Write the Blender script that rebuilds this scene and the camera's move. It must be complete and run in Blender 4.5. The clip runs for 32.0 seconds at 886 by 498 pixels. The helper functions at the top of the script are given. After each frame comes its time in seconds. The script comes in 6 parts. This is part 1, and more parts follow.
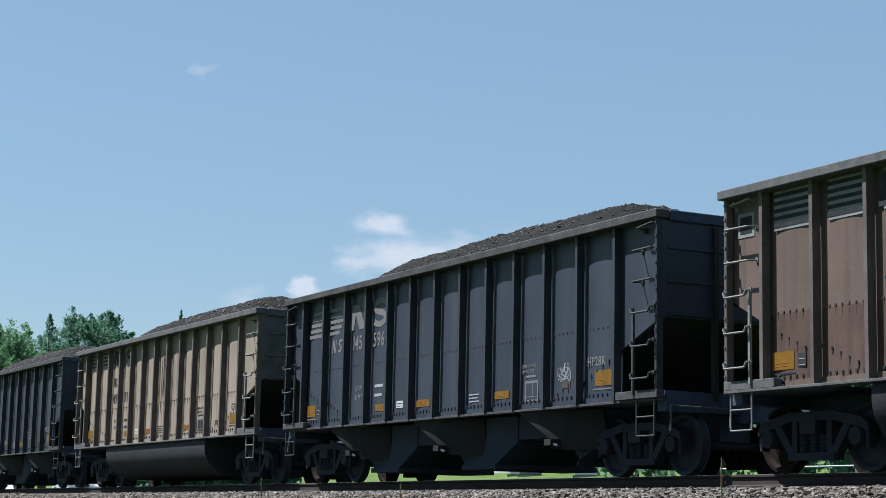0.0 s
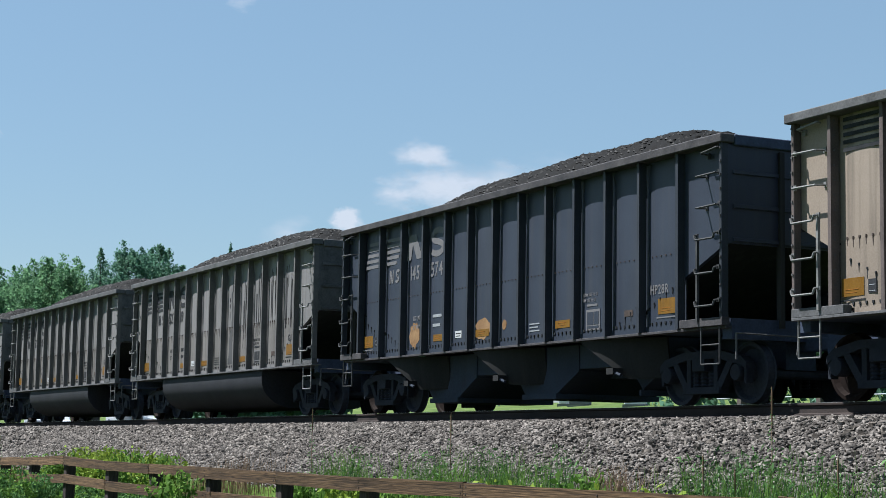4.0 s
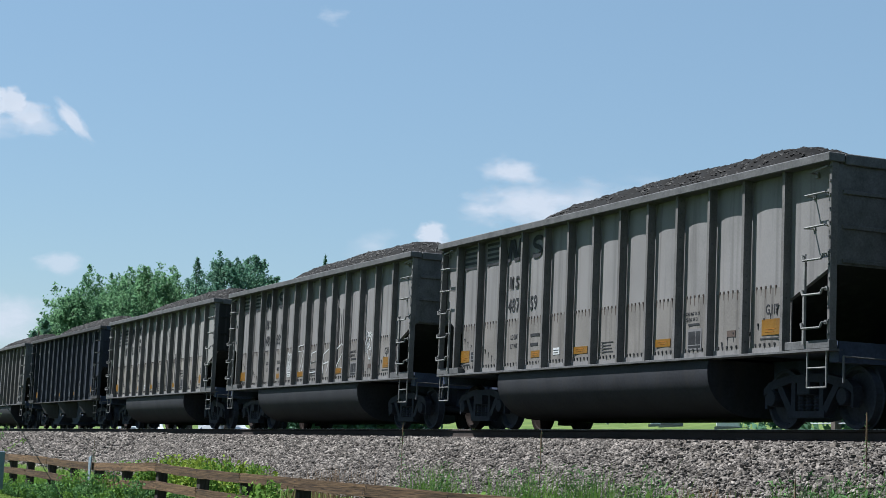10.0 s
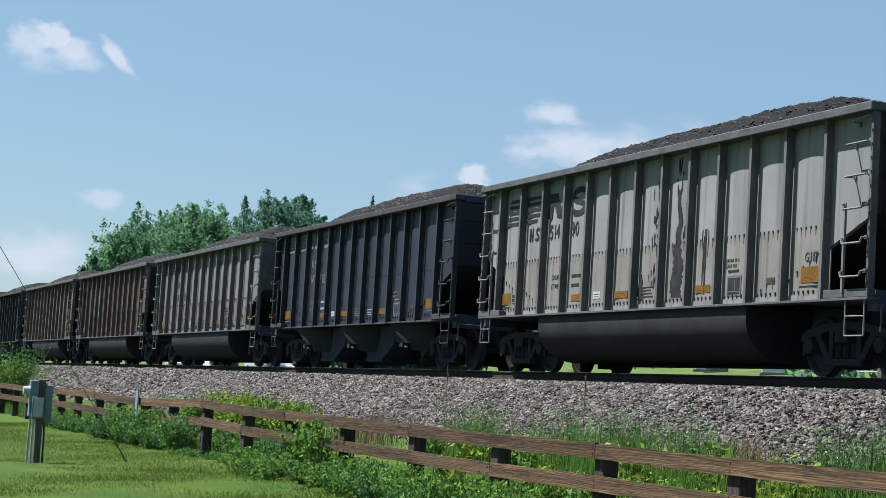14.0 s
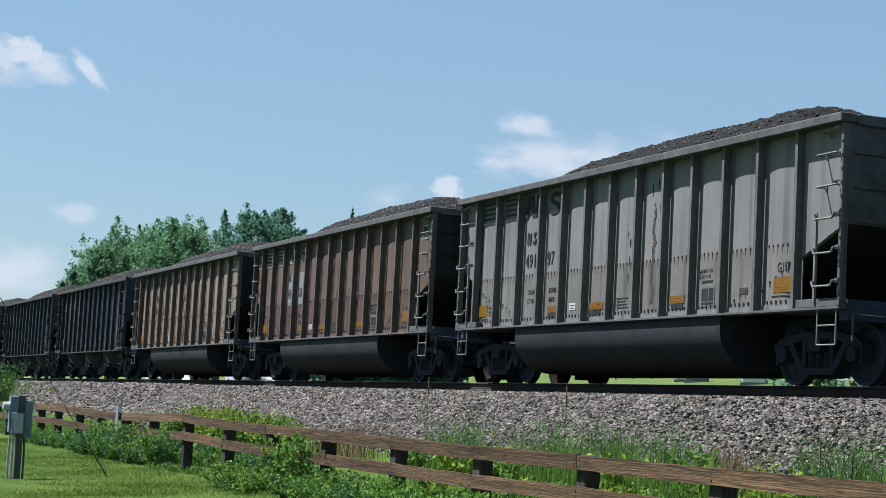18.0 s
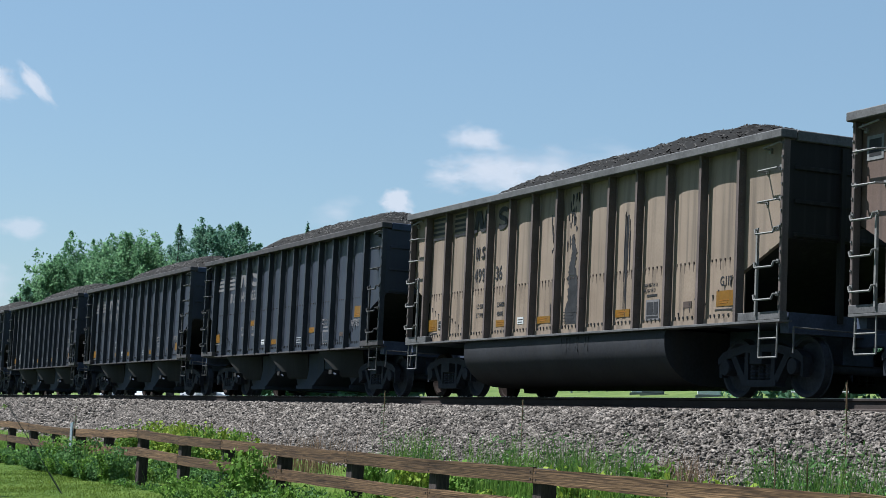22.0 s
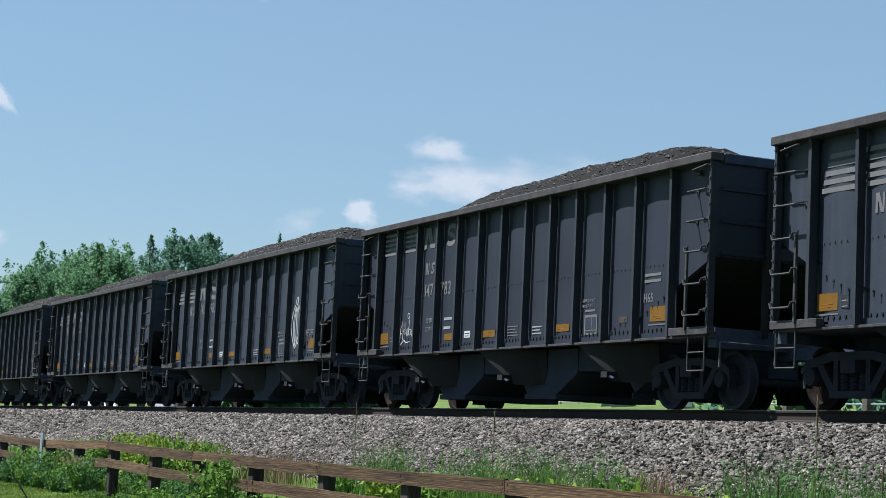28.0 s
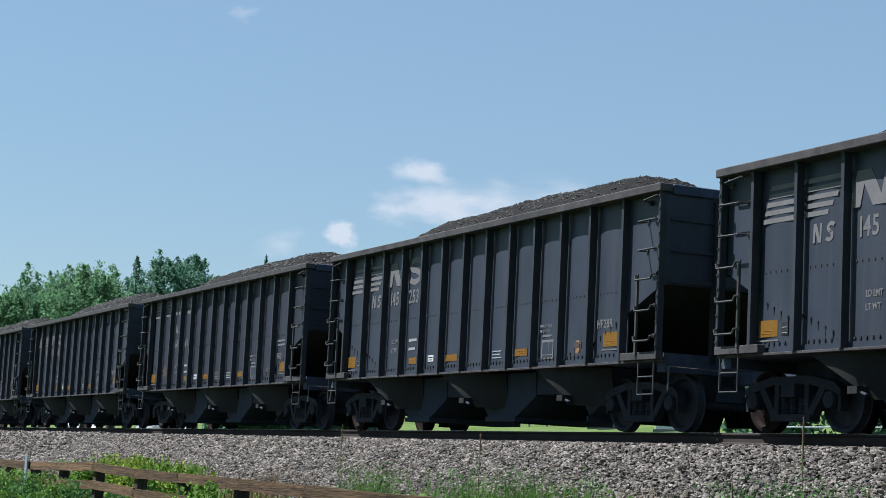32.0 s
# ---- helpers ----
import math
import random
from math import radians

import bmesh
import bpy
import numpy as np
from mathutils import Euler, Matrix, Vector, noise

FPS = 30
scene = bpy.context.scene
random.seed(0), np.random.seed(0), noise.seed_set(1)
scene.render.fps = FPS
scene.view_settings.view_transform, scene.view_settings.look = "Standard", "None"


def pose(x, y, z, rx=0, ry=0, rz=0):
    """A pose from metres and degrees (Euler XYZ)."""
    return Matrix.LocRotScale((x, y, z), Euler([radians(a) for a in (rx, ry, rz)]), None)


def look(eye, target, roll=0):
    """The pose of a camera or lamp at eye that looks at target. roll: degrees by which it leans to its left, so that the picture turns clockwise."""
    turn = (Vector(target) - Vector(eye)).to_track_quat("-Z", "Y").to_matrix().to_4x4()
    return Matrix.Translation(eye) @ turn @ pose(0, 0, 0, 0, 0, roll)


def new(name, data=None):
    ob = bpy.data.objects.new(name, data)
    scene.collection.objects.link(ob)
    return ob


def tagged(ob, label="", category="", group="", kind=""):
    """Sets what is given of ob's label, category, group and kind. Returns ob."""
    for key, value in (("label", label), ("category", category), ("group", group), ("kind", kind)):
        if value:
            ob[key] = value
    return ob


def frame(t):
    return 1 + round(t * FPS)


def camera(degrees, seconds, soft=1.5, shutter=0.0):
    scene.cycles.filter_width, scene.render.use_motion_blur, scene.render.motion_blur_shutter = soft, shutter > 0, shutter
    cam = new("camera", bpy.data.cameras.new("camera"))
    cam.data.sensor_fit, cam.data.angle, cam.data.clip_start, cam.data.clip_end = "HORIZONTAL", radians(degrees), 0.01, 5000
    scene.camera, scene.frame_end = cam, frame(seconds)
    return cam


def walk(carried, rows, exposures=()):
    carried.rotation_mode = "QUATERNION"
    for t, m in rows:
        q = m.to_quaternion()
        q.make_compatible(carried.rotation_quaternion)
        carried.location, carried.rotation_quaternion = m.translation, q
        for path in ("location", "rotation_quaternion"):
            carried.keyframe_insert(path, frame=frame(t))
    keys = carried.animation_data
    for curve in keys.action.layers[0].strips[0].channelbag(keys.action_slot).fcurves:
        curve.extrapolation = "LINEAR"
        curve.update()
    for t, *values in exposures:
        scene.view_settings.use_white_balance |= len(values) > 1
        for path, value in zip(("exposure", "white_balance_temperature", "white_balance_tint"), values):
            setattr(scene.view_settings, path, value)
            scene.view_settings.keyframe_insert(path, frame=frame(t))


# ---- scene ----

# ---- camera: hand-held, standing on the lawn and panning ----
cam = camera(28.13, 32.0, soft=0.1)
EYE = Vector((0.0, -16.45, 1.6))
# seconds, yaw to the left of the track's normal, tilt, roll
PATH = [
    (0, 62.081, 8.700, 1.228),
    (0.5, 62.309, 8.400, 1.135),
    (1, 63.768, 7.882, 1.116),
    (1.5, 64.602, 7.215, 1.165),
    (2, 64.836, 7.020, 1.255),
    (2.5, 64.557, 6.760, 1.300),
    (4.5, 63.532, 6.451, 0.863),
    (5, 63.950, 6.541, 0.966),
    (5.5, 63.808, 6.628, 1.080),
    (6, 64.050, 6.746, 1.319),
    (6.5, 64.113, 6.856, 1.482),
    (7, 64.302, 6.843, 1.516),
    (7.5, 64.857, 6.960, 1.683),
    (8, 65.222, 7.003, 1.954),
    (8.5, 65.557, 6.979, 2.155),
    (9, 66.330, 6.935, 2.274),
    (9.5, 66.541, 6.886, 2.420),
    (10, 66.695, 6.864, 2.514),
    (10.5, 67.060, 6.595, 2.497),
    (11, 67.337, 5.786, 2.445),
    (11.5, 67.596, 5.371, 2.481),
    (12, 67.898, 5.176, 2.817),
    (12.5, 67.914, 5.116, 3.067),
    (13, 67.711, 5.087, 3.330),
    (13.5, 67.871, 4.968, 3.482),
    (14, 68.124, 4.895, 3.514),
    (14.5, 68.106, 4.818, 3.279),
    (16.5, 67.603, 5.032, 3.170),
    (17, 67.694, 5.139, 3.073),
    (17.5, 67.695, 5.210, 3.026),
    (18, 67.499, 5.323, 3.026),
    (18.5, 67.565, 5.366, 3.007),
    (19, 67.542, 5.424, 3.004),
    (19.5, 67.098, 5.480, 2.939),
    (20, 66.923, 5.524, 2.918),
    (20.5, 66.772, 5.554, 2.888),
    (21, 66.548, 5.660, 2.792),
    (21.5, 66.436, 5.753, 2.803),
    (22, 66.077, 5.844, 2.686),
    (22.5, 65.962, 5.903, 2.709),
    (23, 65.919, 5.953, 2.939),
    (23.5, 66.059, 5.896, 3.150),
    (24, 65.978, 5.875, 3.220),
    (24.5, 65.987, 5.841, 3.295),
    (25, 66.096, 5.810, 3.168),
    (25.5, 66.185, 5.873, 3.117),
    (27.5, 65.430, 6.226, 2.866),
    (28, 65.193, 6.256, 2.755),
    (28.5, 65.204, 6.305, 2.678),
    (29, 65.011, 6.354, 2.625),
    (29.5, 64.912, 6.443, 2.620),
    (30, 64.908, 6.540, 2.712),
    (30.5, 64.820, 6.646, 2.669),
    (31, 64.919, 6.770, 2.798),
    (31.5, 64.783, 6.851, 2.767),
    (32, 64.786, 6.994, 2.853),
]


def aim(yaw, tilt, roll):
    a, b = radians(yaw), radians(tilt)
    way = Vector((-math.sin(a) * math.cos(b), math.cos(a) * math.cos(b), math.sin(b)))
    return look(EYE, EYE + way, roll)


walk(cam, [(t, aim(a, b, c)) for t, a, b, c in PATH], exposures=[(0.0, 1.43, 5650, 8), (32.0, 1.43, 5650, 8)])

# ---- world and sun ----
SUN = Vector((-0.38, -0.45, 1.0)).normalized()
world = bpy.data.worlds.new("sky")
scene.world = world
world.use_nodes = True
wn = world.node_tree
wn.nodes.clear()
sky = wn.nodes.new("ShaderNodeTexSky")
sky.sky_type, sky.sun_disc = "NISHITA", False
sky.sun_elevation = math.asin(SUN.z)
sky.sun_rotation = math.atan2(SUN.x, SUN.y)
sky.air_density, sky.dust_density, sky.ozone_density = 1.2, 0.08, 2.2
bg = wn.nodes.new("ShaderNodeBackground")
bg.inputs[1].default_value = 0.040
wo = wn.nodes.new("ShaderNodeOutputWorld")
# summer haze evens the sky out
haze = wn.nodes.new("ShaderNodeMixRGB")
haze.inputs[0].default_value, haze.inputs[2].default_value = 0.50, (3.35, 4.5, 5.15, 1)
wn.links.new(sky.outputs[0], haze.inputs[1])
wn.links.new(haze.outputs[0], bg.inputs[0])
wn.links.new(bg.outputs[0], wo.inputs[0])
sun = new("sun", bpy.data.lights.new("sun", "SUN"))
sun.data.energy, sun.data.angle, sun.data.color = 5.0, radians(0.53), (1.0, 0.915, 0.81)
sun.matrix_world = look(SUN * 50, (0, 0, 0))


# ---- materials ----
def material(name, low, high, rough=0.7, metal=0.0, fine=40.0, coarse=3.0, bump=0.25, streak=0.0, dirt=(0.03, 0.028, 0.026),
             island=0.0, each=0.0, thin=0.0, sheen=0.12, stretch=(1, 1, 1)):
    """A two-scale procedural surface: grain and patches between two colours, running streaks of dirt, fine relief."""
    m = bpy.data.materials.new(name)
    m.use_nodes = True
    nt = m.node_tree
    N, L = nt.nodes.new, nt.links.new
    pb = nt.nodes["Principled BSDF"]
    tc = N("ShaderNodeTexCoord")
    info = N("ShaderNodeObjectInfo")
    shift = N("ShaderNodeVectorMath"); shift.operation = "MULTIPLY_ADD"
    comb = N("ShaderNodeCombineXYZ")
    for i in range(3):
        L(info.outputs["Random"], comb.inputs[i])
    L(comb.outputs[0], shift.inputs[0]); shift.inputs[1].default_value = (37, 53, 71)
    map_ = N("ShaderNodeMapping"); map_.inputs["Scale"].default_value = stretch
    L(tc.outputs["Object"], map_.inputs[0]); L(map_.outputs[0], shift.inputs[2])
    n1 = N("ShaderNodeTexNoise"); n1.inputs["Scale"].default_value = fine; n1.inputs["Detail"].default_value = 4
    n2 = N("ShaderNodeTexNoise"); n2.inputs["Scale"].default_value = coarse; n2.inputs["Detail"].default_value = 6
    L(shift.outputs[0], n1.inputs[0]); L(shift.outputs[0], n2.inputs[0])
    mixn = N("ShaderNodeMath"); mixn.operation = "MULTIPLY_ADD"; mixn.inputs[1].default_value = 0.45
    half = N("ShaderNodeMath"); half.operation = "MULTIPLY"; half.inputs[1].default_value = 0.55
    L(n2.outputs[0], half.inputs[0]); L(n1.outputs[0], mixn.inputs[0]); L(half.outputs[0], mixn.inputs[2])
    ramp = N("ShaderNodeValToRGB")
    ramp.color_ramp.elements[0].position, ramp.color_ramp.elements[1].position = 0.34, 0.66
    ramp.color_ramp.elements[0].color, ramp.color_ramp.elements[1].color = (*low, 1), (*high, 1)
    L(mixn.outputs[0], ramp.inputs[0])
    colour = ramp.outputs[0]
    if streak:
        sm = N("ShaderNodeMapping"); sm.inputs["Scale"].default_value = (6.5, 6.5, 0.22)
        L(shift.outputs[0], sm.inputs[0])
        n3 = N("ShaderNodeTexNoise"); n3.inputs["Scale"].default_value = 1.0; n3.inputs["Detail"].default_value = 5
        L(sm.outputs[0], n3.inputs[0])
        r3 = N("ShaderNodeValToRGB")
        r3.color_ramp.elements[0].position, r3.color_ramp.elements[1].position = 0.50, 0.72
        L(n3.outputs[0], r3.inputs[0])
        amount = N("ShaderNodeMath"); amount.operation = "MULTIPLY"; amount.inputs[1].default_value = streak
        L(r3.outputs[0], amount.inputs[0])
        mx = N("ShaderNodeMixRGB"); mx.inputs[2].default_value = (*dirt, 1)
        L(amount.outputs[0], mx.inputs[0]); L(colour, mx.inputs[1])
        colour = mx.outputs[0]
    if island or each:
        src = N("ShaderNodeNewGeometry").outputs["Random Per Island"] if island else info.outputs["Random"]
        k = island or each
        mr = N("ShaderNodeMapRange"); mr.inputs[3].default_value, mr.inputs[4].default_value = 1 - k, 1 + k
        L(src, mr.inputs[0])
        hs = N("ShaderNodeHueSaturation"); L(mr.outputs[0], hs.inputs["Value"]); L(colour, hs.inputs["Color"])
        colour = hs.outputs[0]
    L(colour, pb.inputs["Base Color"])
    pb.inputs["Roughness"].default_value, pb.inputs["Metallic"].default_value = rough, metal
    pb.inputs["Specular IOR Level"].default_value = sheen
    if bump:
        b = N("ShaderNodeBump"); b.inputs["Strength"].default_value = bump; b.inputs["Distance"].default_value = 0.02
        L(mixn.outputs[0], b.inputs["Height"]); L(b.outputs[0], pb.inputs["Normal"])
    if thin:
        tr = N("ShaderNodeBsdfTranslucent"); L(colour, tr.inputs[0])
        ms = N("ShaderNodeMixShader"); ms.inputs[0].default_value = thin
        out = nt.nodes["Material Output"]
        L(pb.outputs[0], ms.inputs[1]); L(tr.outputs[0], ms.inputs[2]); L(ms.outputs[0], out.inputs[0])
    return m


black_paint = material("black_paint", (0.0144, 0.0186, 0.0302), (0.0285, 0.0351, 0.0520), 0.5, fine=60, coarse=0.9, bump=0.08, streak=0.25, dirt=(0.050, 0.048, 0.048), sheen=0.3)
brown_black_paint = material("brown_black_paint", (0.0103, 0.0129, 0.0223), (0.0186, 0.0223, 0.0361), 0.55, fine=60, coarse=0.9, bump=0.08, streak=0.3, dirt=(0.02, 0.018, 0.018), sheen=0.28)
grey_paint = material("grey_paint", (0.1157, 0.1121, 0.1128), (0.1667, 0.1608, 0.1620), 0.6, fine=50, coarse=0.8, bump=0.08, streak=0.5, sheen=0.25)
pale_paint = material("pale_paint", (0.1583, 0.1564, 0.1530), (0.2239, 0.2200, 0.2151), 0.6, fine=50, coarse=0.8, bump=0.08, streak=0.45)
tan_paint = material("tan_paint", (0.1385, 0.1084, 0.0834), (0.2008, 0.1612, 0.1271), 0.6, fine=50, coarse=0.8, bump=0.08, streak=0.6, sheen=0.25)
dusty_paint = material("pale_dusty_tan_paint", (0.1637, 0.1336, 0.1068), (0.2454, 0.2045, 0.1683), 0.6, fine=50, coarse=0.8, bump=0.08, streak=0.45)
brown_paint = material("brown_paint", (0.0650, 0.0448, 0.0372), (0.1050, 0.0754, 0.0639), 0.6, fine=50, coarse=0.8, bump=0.08, streak=0.5, sheen=0.25)
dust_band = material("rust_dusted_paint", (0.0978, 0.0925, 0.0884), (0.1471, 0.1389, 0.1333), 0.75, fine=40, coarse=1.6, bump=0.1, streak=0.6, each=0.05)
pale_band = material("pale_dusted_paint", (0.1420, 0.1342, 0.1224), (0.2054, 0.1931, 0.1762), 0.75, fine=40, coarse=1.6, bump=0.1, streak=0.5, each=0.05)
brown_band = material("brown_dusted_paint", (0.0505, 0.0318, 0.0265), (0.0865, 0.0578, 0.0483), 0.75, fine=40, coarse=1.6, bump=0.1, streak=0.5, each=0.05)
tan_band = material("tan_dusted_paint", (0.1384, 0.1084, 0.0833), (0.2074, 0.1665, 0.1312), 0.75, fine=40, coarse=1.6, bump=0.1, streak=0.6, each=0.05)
rust_rib = material("rust_rib", (0.0689, 0.0666, 0.0671), (0.1379, 0.1327, 0.1317), 0.75, fine=45, coarse=2.0, bump=0.2, streak=0.4)
black_rib = material("worn_black_rib", (0.0140, 0.0169, 0.0234), (0.0293, 0.0345, 0.0452), 0.6, fine=45, coarse=2.0, bump=0.15, streak=0.3, sheen=0.25)
brown_rib = material("brown_rib", (0.0623, 0.0524, 0.0501), (0.1221, 0.0996, 0.0943), 0.75, fine=45, coarse=2.0, bump=0.2, streak=0.4)
chord_steel = material("worn_steel", (0.0494, 0.0496, 0.0521), (0.1047, 0.1046, 0.108), 0.65, fine=35, coarse=4.0, bump=0.25)
dark_chord = material("dark_worn_steel", (0.0263, 0.0257, 0.0285), (0.0698, 0.0646, 0.0668), 0.6, fine=35, coarse=4.0, bump=0.25)
# lifted, navy-tinted steel: haze over the dark underside put into the colour
hazed_sooty_steel = material("hazed_sooty_steel", (0.0201, 0.0278, 0.0491), (0.0412, 0.0544, 0.0906), 0.75, fine=25, coarse=4.0, bump=0.3, sheen=0.25)
# darkened and tinted navy, for the shade the trucks stand in
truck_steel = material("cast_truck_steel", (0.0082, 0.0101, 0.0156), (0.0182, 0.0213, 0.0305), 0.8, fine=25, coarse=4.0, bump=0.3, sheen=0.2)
# pocket steel again, in the neutral tone of its sunlit cheeks
cheek_steel = material("sunlit_pocket_cheek", (0.0083, 0.0088, 0.0092), (0.0174, 0.0178, 0.0183), 0.85, fine=30, coarse=1.2, bump=0.1, streak=0.3, sheen=0.2)
ladder_steel = material("worn_ladder_steel", (0.10, 0.10, 0.10), (0.19, 0.188, 0.184), 0.6, fine=35, coarse=4.0, bump=0.2)
dark_ladder = material("dark_ladder_steel", (0.0275, 0.0281, 0.0297), (0.0633, 0.0633, 0.0649), 0.6, fine=35, coarse=4.0, bump=0.2)
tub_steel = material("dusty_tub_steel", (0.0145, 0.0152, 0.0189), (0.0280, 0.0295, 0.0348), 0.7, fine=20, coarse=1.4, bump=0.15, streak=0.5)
# bluish lift: hazy shade inside the pockets put into the colour
pocket_steel = material("hazed_sooty_pocket", (0.0139, 0.0205, 0.0347), (0.0298, 0.0397, 0.0608), 0.85, fine=30, coarse=1.2, bump=0.1, streak=0.3, sheen=0.25)
wheel_steel = material("wheel_steel", (0.0171, 0.0199, 0.0279), (0.0354, 0.0390, 0.0503), 0.75, fine=20, coarse=4.0, bump=0.2)
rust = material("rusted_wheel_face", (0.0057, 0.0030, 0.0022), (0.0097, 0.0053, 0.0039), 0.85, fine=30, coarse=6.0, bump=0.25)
tread_steel = material("polished_tread", (0.399, 0.41, 0.436), (0.551, 0.57, 0.5995), 0.3, metal=0.9, fine=30, coarse=5.0, bump=0.05)
rail_side = material("rail_side", (0.0206, 0.0174, 0.0169), (0.0436, 0.0348, 0.0316), 0.85, fine=40, coarse=2.0, bump=0.2)
coal = material("coal", (0.0002, 0.0002, 0.0003), (0.0013, 0.0012, 0.0013), 0.85, fine=26, coarse=9.0, bump=1.0, sheen=0.15)
coal_lump = material("coal_lump", (0.0002, 0.0002, 0.0003), (0.0009, 0.0008, 0.0010), 0.6, fine=12, coarse=5.0, bump=0.2, island=0.6, sheen=0.15)
white_mark = material("white_marking", (0.1012, 0.0984, 0.1039), (0.1320, 0.1285, 0.1340), 0.6, fine=50, coarse=5.0, bump=0.05)
patch_grey = material("patch_grey", (0.133, 0.14, 0.1488), (0.1862, 0.1925, 0.2022), 0.65, fine=40, coarse=3.0, bump=0.05, streak=0.3)
# near-black: the shade between two cars put into the colour
shade_end = material("shade_black_end", (0.0000, 0.0001, 0.0001), (0.0001, 0.0001, 0.0002), 0.8, fine=30, coarse=1.2, bump=0.12, streak=0.5, sheen=0.45)
dark_mark = material("dark_marking", (0.0114, 0.012, 0.0142), (0.0333, 0.035, 0.0392), 0.7, fine=50, coarse=5.0, bump=0.05)
oil_film = material("dried_oil_film", (0.036, 0.036, 0.039), (0.075, 0.074, 0.077), 0.6, fine=30, coarse=2.5, bump=0.05, streak=0.4)
patch_mark = material("chalky_marking", (0.30, 0.31, 0.32), (0.42, 0.43, 0.44), 0.7, fine=50, coarse=5.0, bump=0.05)
dim_mark = material("faded_marking", (0.152, 0.16, 0.1744), (0.266, 0.28, 0.2943), 0.7, fine=50, coarse=5.0, bump=0.05)
orange = material("orange_sticker", (0.1137, 0.0547, 0.0071), (0.1514, 0.0803, 0.0133), 0.4, fine=30, coarse=5.0, bump=0.05, streak=0.25)
sticker_ink = material("sticker_ink", (0.16, 0.065, 0.010), (0.24, 0.10, 0.016), 0.7, fine=50, coarse=5.0, bump=0.05)
stain = material("rust_stain", (0.0333, 0.027, 0.024), (0.0712, 0.055, 0.0491), 0.85, fine=50, coarse=5.0, bump=0.1)
grass = material("mown_grass", (0.0232, 0.0520, 0.0065), (0.0628, 0.0936, 0.0137), 0.9, fine=22, coarse=0.9, bump=0.6, sheen=0.08)
field = material("hill_grass", (0.038, 0.068, 0.014), (0.098, 0.132, 0.038), 0.9, fine=1.2, coarse=0.3, bump=0.4, sheen=0.1)
# far darker than the stones on it: shade in their gaps put into the colour
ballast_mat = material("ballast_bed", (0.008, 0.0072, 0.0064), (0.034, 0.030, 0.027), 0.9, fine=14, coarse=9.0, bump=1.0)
stone_mat = material("ballast_stone", (0.0096, 0.0087, 0.0080), (0.1692, 0.1523, 0.1385), 0.9, fine=25, coarse=4.0, bump=0.3, island=0.7)
stone_piece = material("single_ballast_stone", (0.0533, 0.0454, 0.0388), (0.1603, 0.1400, 0.1212), 0.9, fine=25, coarse=4.0, bump=0.3, each=0.45)
tie_wood = material("tie_wood", (0.0333, 0.028, 0.0262), (0.0808, 0.07, 0.0654), 0.9, fine=20, coarse=3.0, bump=0.4)
board_wood = material("weathered_board", (0.0298, 0.0175, 0.0086), (0.1303, 0.0828, 0.0437), 0.85, fine=9, coarse=1.6, bump=0.6, each=0.25, stretch=(0.4, 9, 9), sheen=0.2)
bw = board_wood.node_tree
ring = bw.nodes.new("ShaderNodeTexWave")
ring.wave_type, ring.bands_direction = "BANDS", "Z"
ring.inputs["Scale"].default_value, ring.inputs["Distortion"].default_value, ring.inputs["Detail"].default_value, ring.inputs["Detail Scale"].default_value = 2.4, 20.0, 3.0, 1.0
squash = bw.nodes.new("ShaderNodeMapping")
squash.inputs["Scale"].default_value = (0.4, 1.0, 1.0)
darken = bw.nodes.new("ShaderNodeMixRGB")
darken.blend_type = "MULTIPLY"
tone = bw.nodes.new("ShaderNodeValToRGB")
tone.color_ramp.elements[0].color, tone.color_ramp.elements[1].color = (0.45, 0.42, 0.41, 1), (1.25, 1.22, 1.2, 1)
darken.inputs[0].default_value = 1.0
wood = bw.nodes["Principled BSDF"].inputs["Base Color"]
bw.links.new([n for n in bw.nodes if n.bl_idname == "ShaderNodeVectorMath"][0].outputs[0], squash.inputs[0])
bw.links.new(squash.outputs[0], ring.inputs[0])
bw.links.new(ring.outputs["Fac"], tone.inputs[0])
bw.links.new(wood.links[0].from_socket, darken.inputs[1])
bw.links.new(tone.outputs[0], darken.inputs[2])
knot = bw.nodes.new("ShaderNodeTexVoronoi")
knot.inputs["Scale"].default_value = 1.0
spread = bw.nodes.new("ShaderNodeMapping")
spread.inputs["Scale"].default_value = (6.0, 0.6, 1.4)
eye_ = bw.nodes.new("ShaderNodeValToRGB")
eye_.color_ramp.elements[0].position, eye_.color_ramp.elements[1].position = 0.05, 0.22
eye_.color_ramp.elements[0].color, eye_.color_ramp.elements[1].color = (0.35, 0.32, 0.30, 1), (1, 1, 1, 1)
dot = bw.nodes.new("ShaderNodeMixRGB")
dot.blend_type = "MULTIPLY"
dot.inputs[0].default_value = 1.0
bw.links.new([n for n in bw.nodes if n.bl_idname == "ShaderNodeVectorMath"][0].outputs[0], spread.inputs[0])
bw.links.new(spread.outputs[0], knot.inputs["Vector"])
bw.links.new(knot.outputs["Distance"], eye_.inputs[0])
bw.links.new(darken.outputs[0], dot.inputs[1])
bw.links.new(eye_.outputs[0], dot.inputs[2])
bw.links.new(dot.outputs[0], wood)
post_wood = material("dark_post_wood", (0.0209, 0.018, 0.0174), (0.0665, 0.055, 0.0501), 0.9, fine=10, coarse=3.0, bump=0.5, each=0.25, stretch=(7, 7, 1))
meter_wood = material("grey_post_wood", (0.045, 0.046, 0.047), (0.105, 0.104, 0.102), 0.9, fine=10, coarse=3.0, bump=0.5, stretch=(7, 7, 1))
